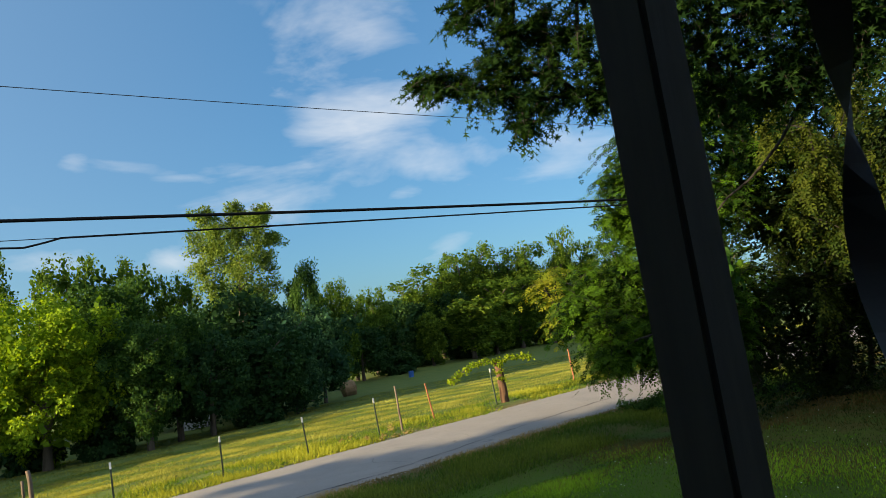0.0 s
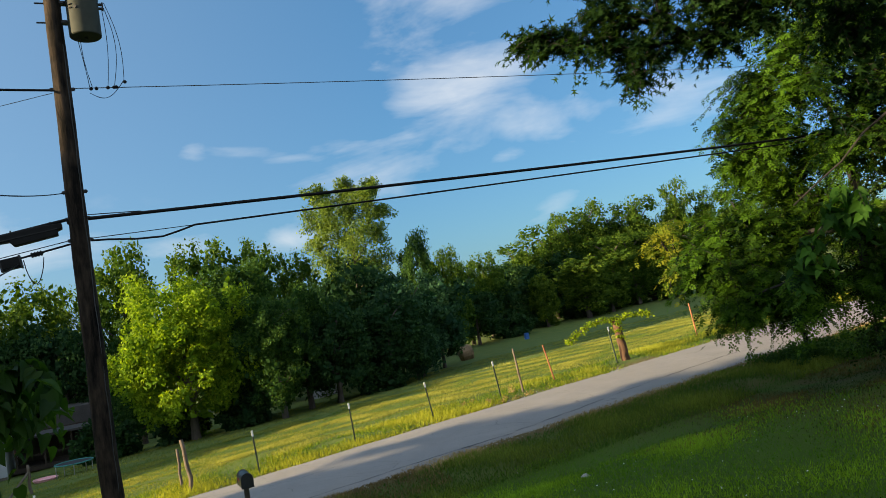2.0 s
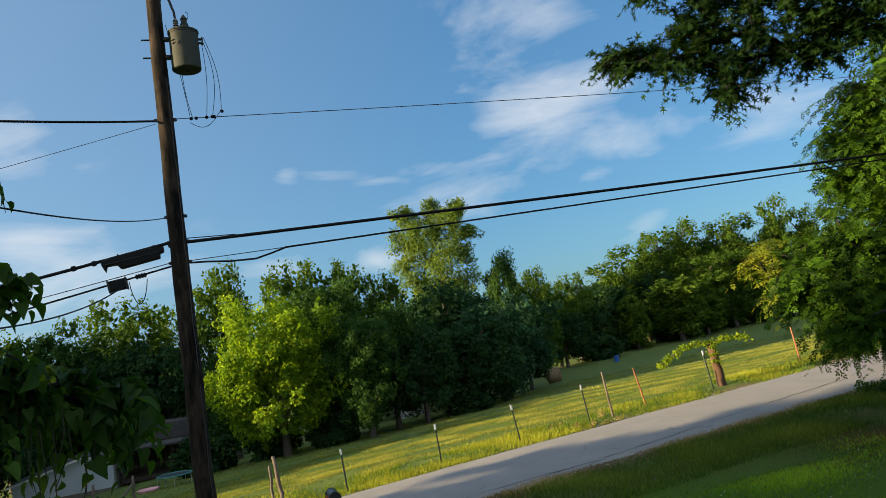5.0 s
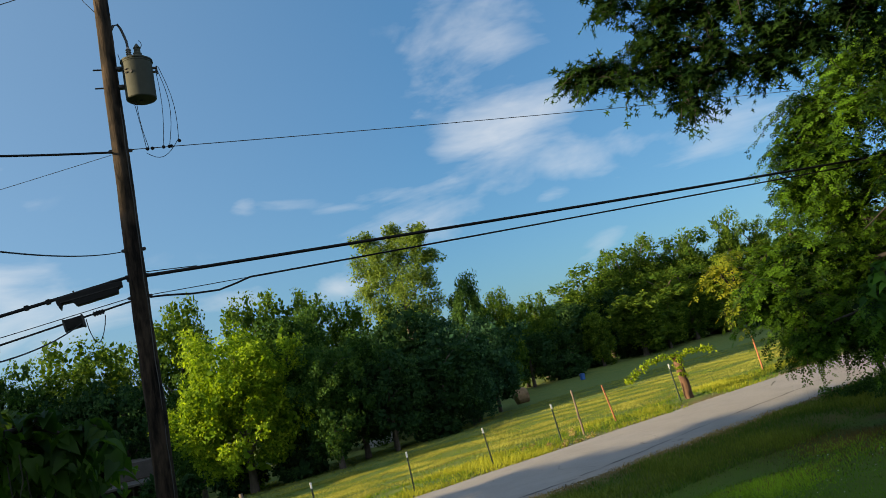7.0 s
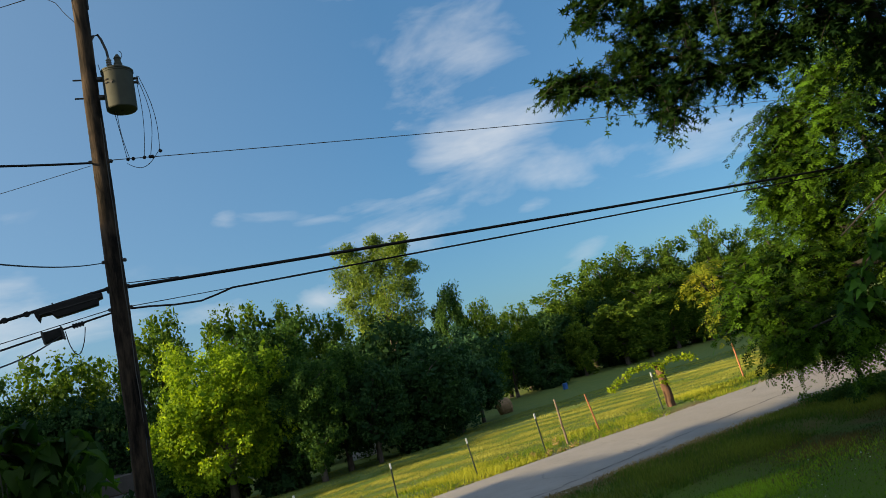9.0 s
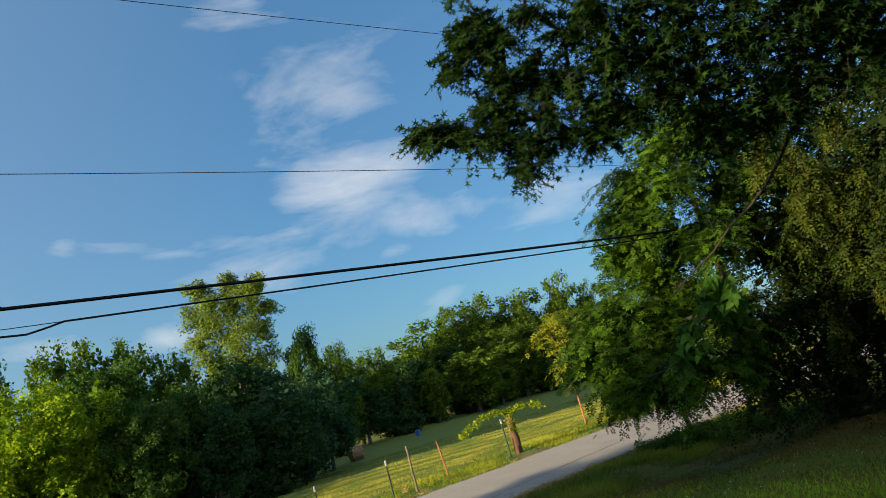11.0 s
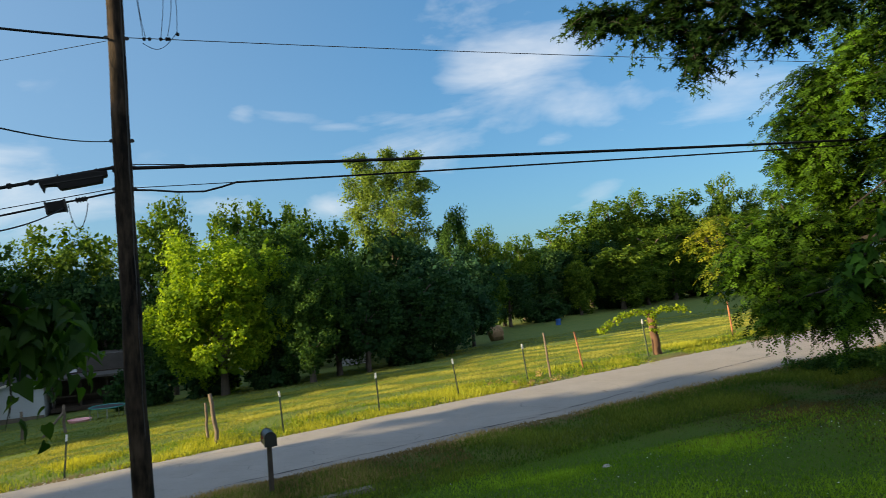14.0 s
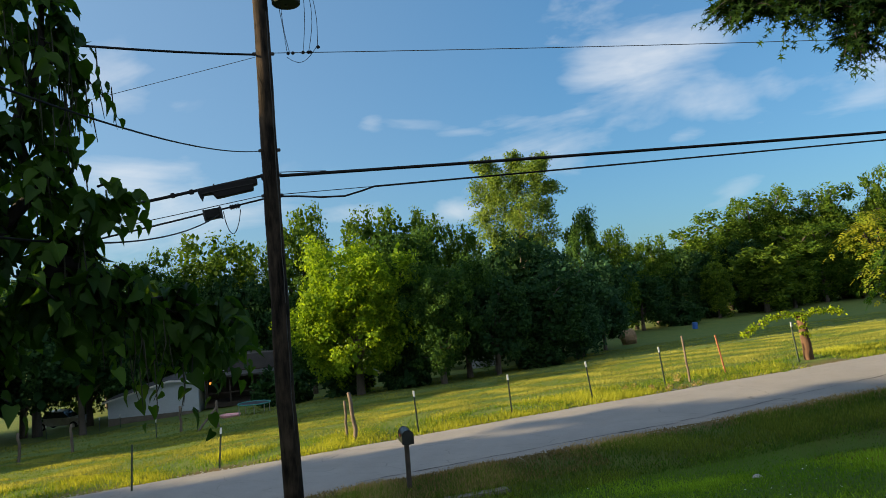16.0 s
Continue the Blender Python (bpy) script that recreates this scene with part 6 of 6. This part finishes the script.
# ---- porch post and twisted hanging strip close to the camera ----
pc = (0.131, 0.283)
porch_post = tagged(holder("porch_post", (*pc, 2.36)), "slim weathered wooden porch post close by", "post")
part("shaft", boxed((0.026, 0.026, 3.0), at=(0, 0, 1.5), turn=Matrix.Rotation(radians(38), 4, "Z"), bevel=0.002), M_POST, porch_post)
porch_post.rotation_euler = (0, radians(-3.0), 0)
porch_post.location.x += 1.59 * math.tan(radians(3.0))
# a twisted strip that hangs from the porch roof
bm = bmesh.new()
last = None
tw = Vector((0.24, 0.34, 4.03))
for k in range(121):
    z = 5.34 - 2.0 * k / 120
    a = radians(61 + (z - tw.z) / 0.125 * 180)
    pair = [bm.verts.new((tw.x + 0.0098 * math.cos(a) * s_, tw.y + 0.0098 * math.sin(a) * s_, z)) for s_ in (-1, 1)]
    if last:
        bm.faces.new((last[0], last[1], pair[1], pair[0]))
    last = pair
bmesh.ops.solidify(bm, geom=bm.faces[:], thickness=0.0008)
twister = tagged(holder("wind_twister", (0, 0, 0)), "dark twisted metal strip hanging from the porch roof", "wind twister")
part("strip", bm, M_RIBBON, twister, smooth=True)
tubes("hook", [(np.array([(tw.x, tw.y, 5.33), (tw.x, tw.y, 5.36), (tw.x, tw.y, 5.41)]), 0.0015)], M_DARKSTEEL, twister)
# unseen porch and house wall behind and beside the camera; side walls added to shade the post
tagged(part("wall_left", boxed((0.2, 3.9, 4.9), at=(-3.1, -0.8, 3.45)), M_SIDING), "unseen pale sided wall added to shade the porch post", "wall", kind="structure")
tagged(part("wall_side", boxed((0.2, 3.4, 4.9), at=(1.7, -1.05, 3.45)), M_SIDING), "unseen pale sided wall added to darken the post's right face", "wall", kind="structure")
tagged(part("porch_floor", boxed((9.0, 3.0, 0.2), at=(1.5, -1.2, 2.25), bevel=0.01), M_WOOD), "wooden porch floor", "floor", kind="structure")
tagged(part("wall_porch", boxed((9.0, 0.2, 4.9), at=(1.5, -2.82, 3.45)), M_SIDING), "pale sided house wall behind the porch", "wall", kind="structure")
tagged(part("porch_ceiling", boxed((9.4, 3.5, 0.16), at=(1.5, -1.1, 5.42)), M_WOOD), "wooden porch ceiling", "ceiling", kind="structure")
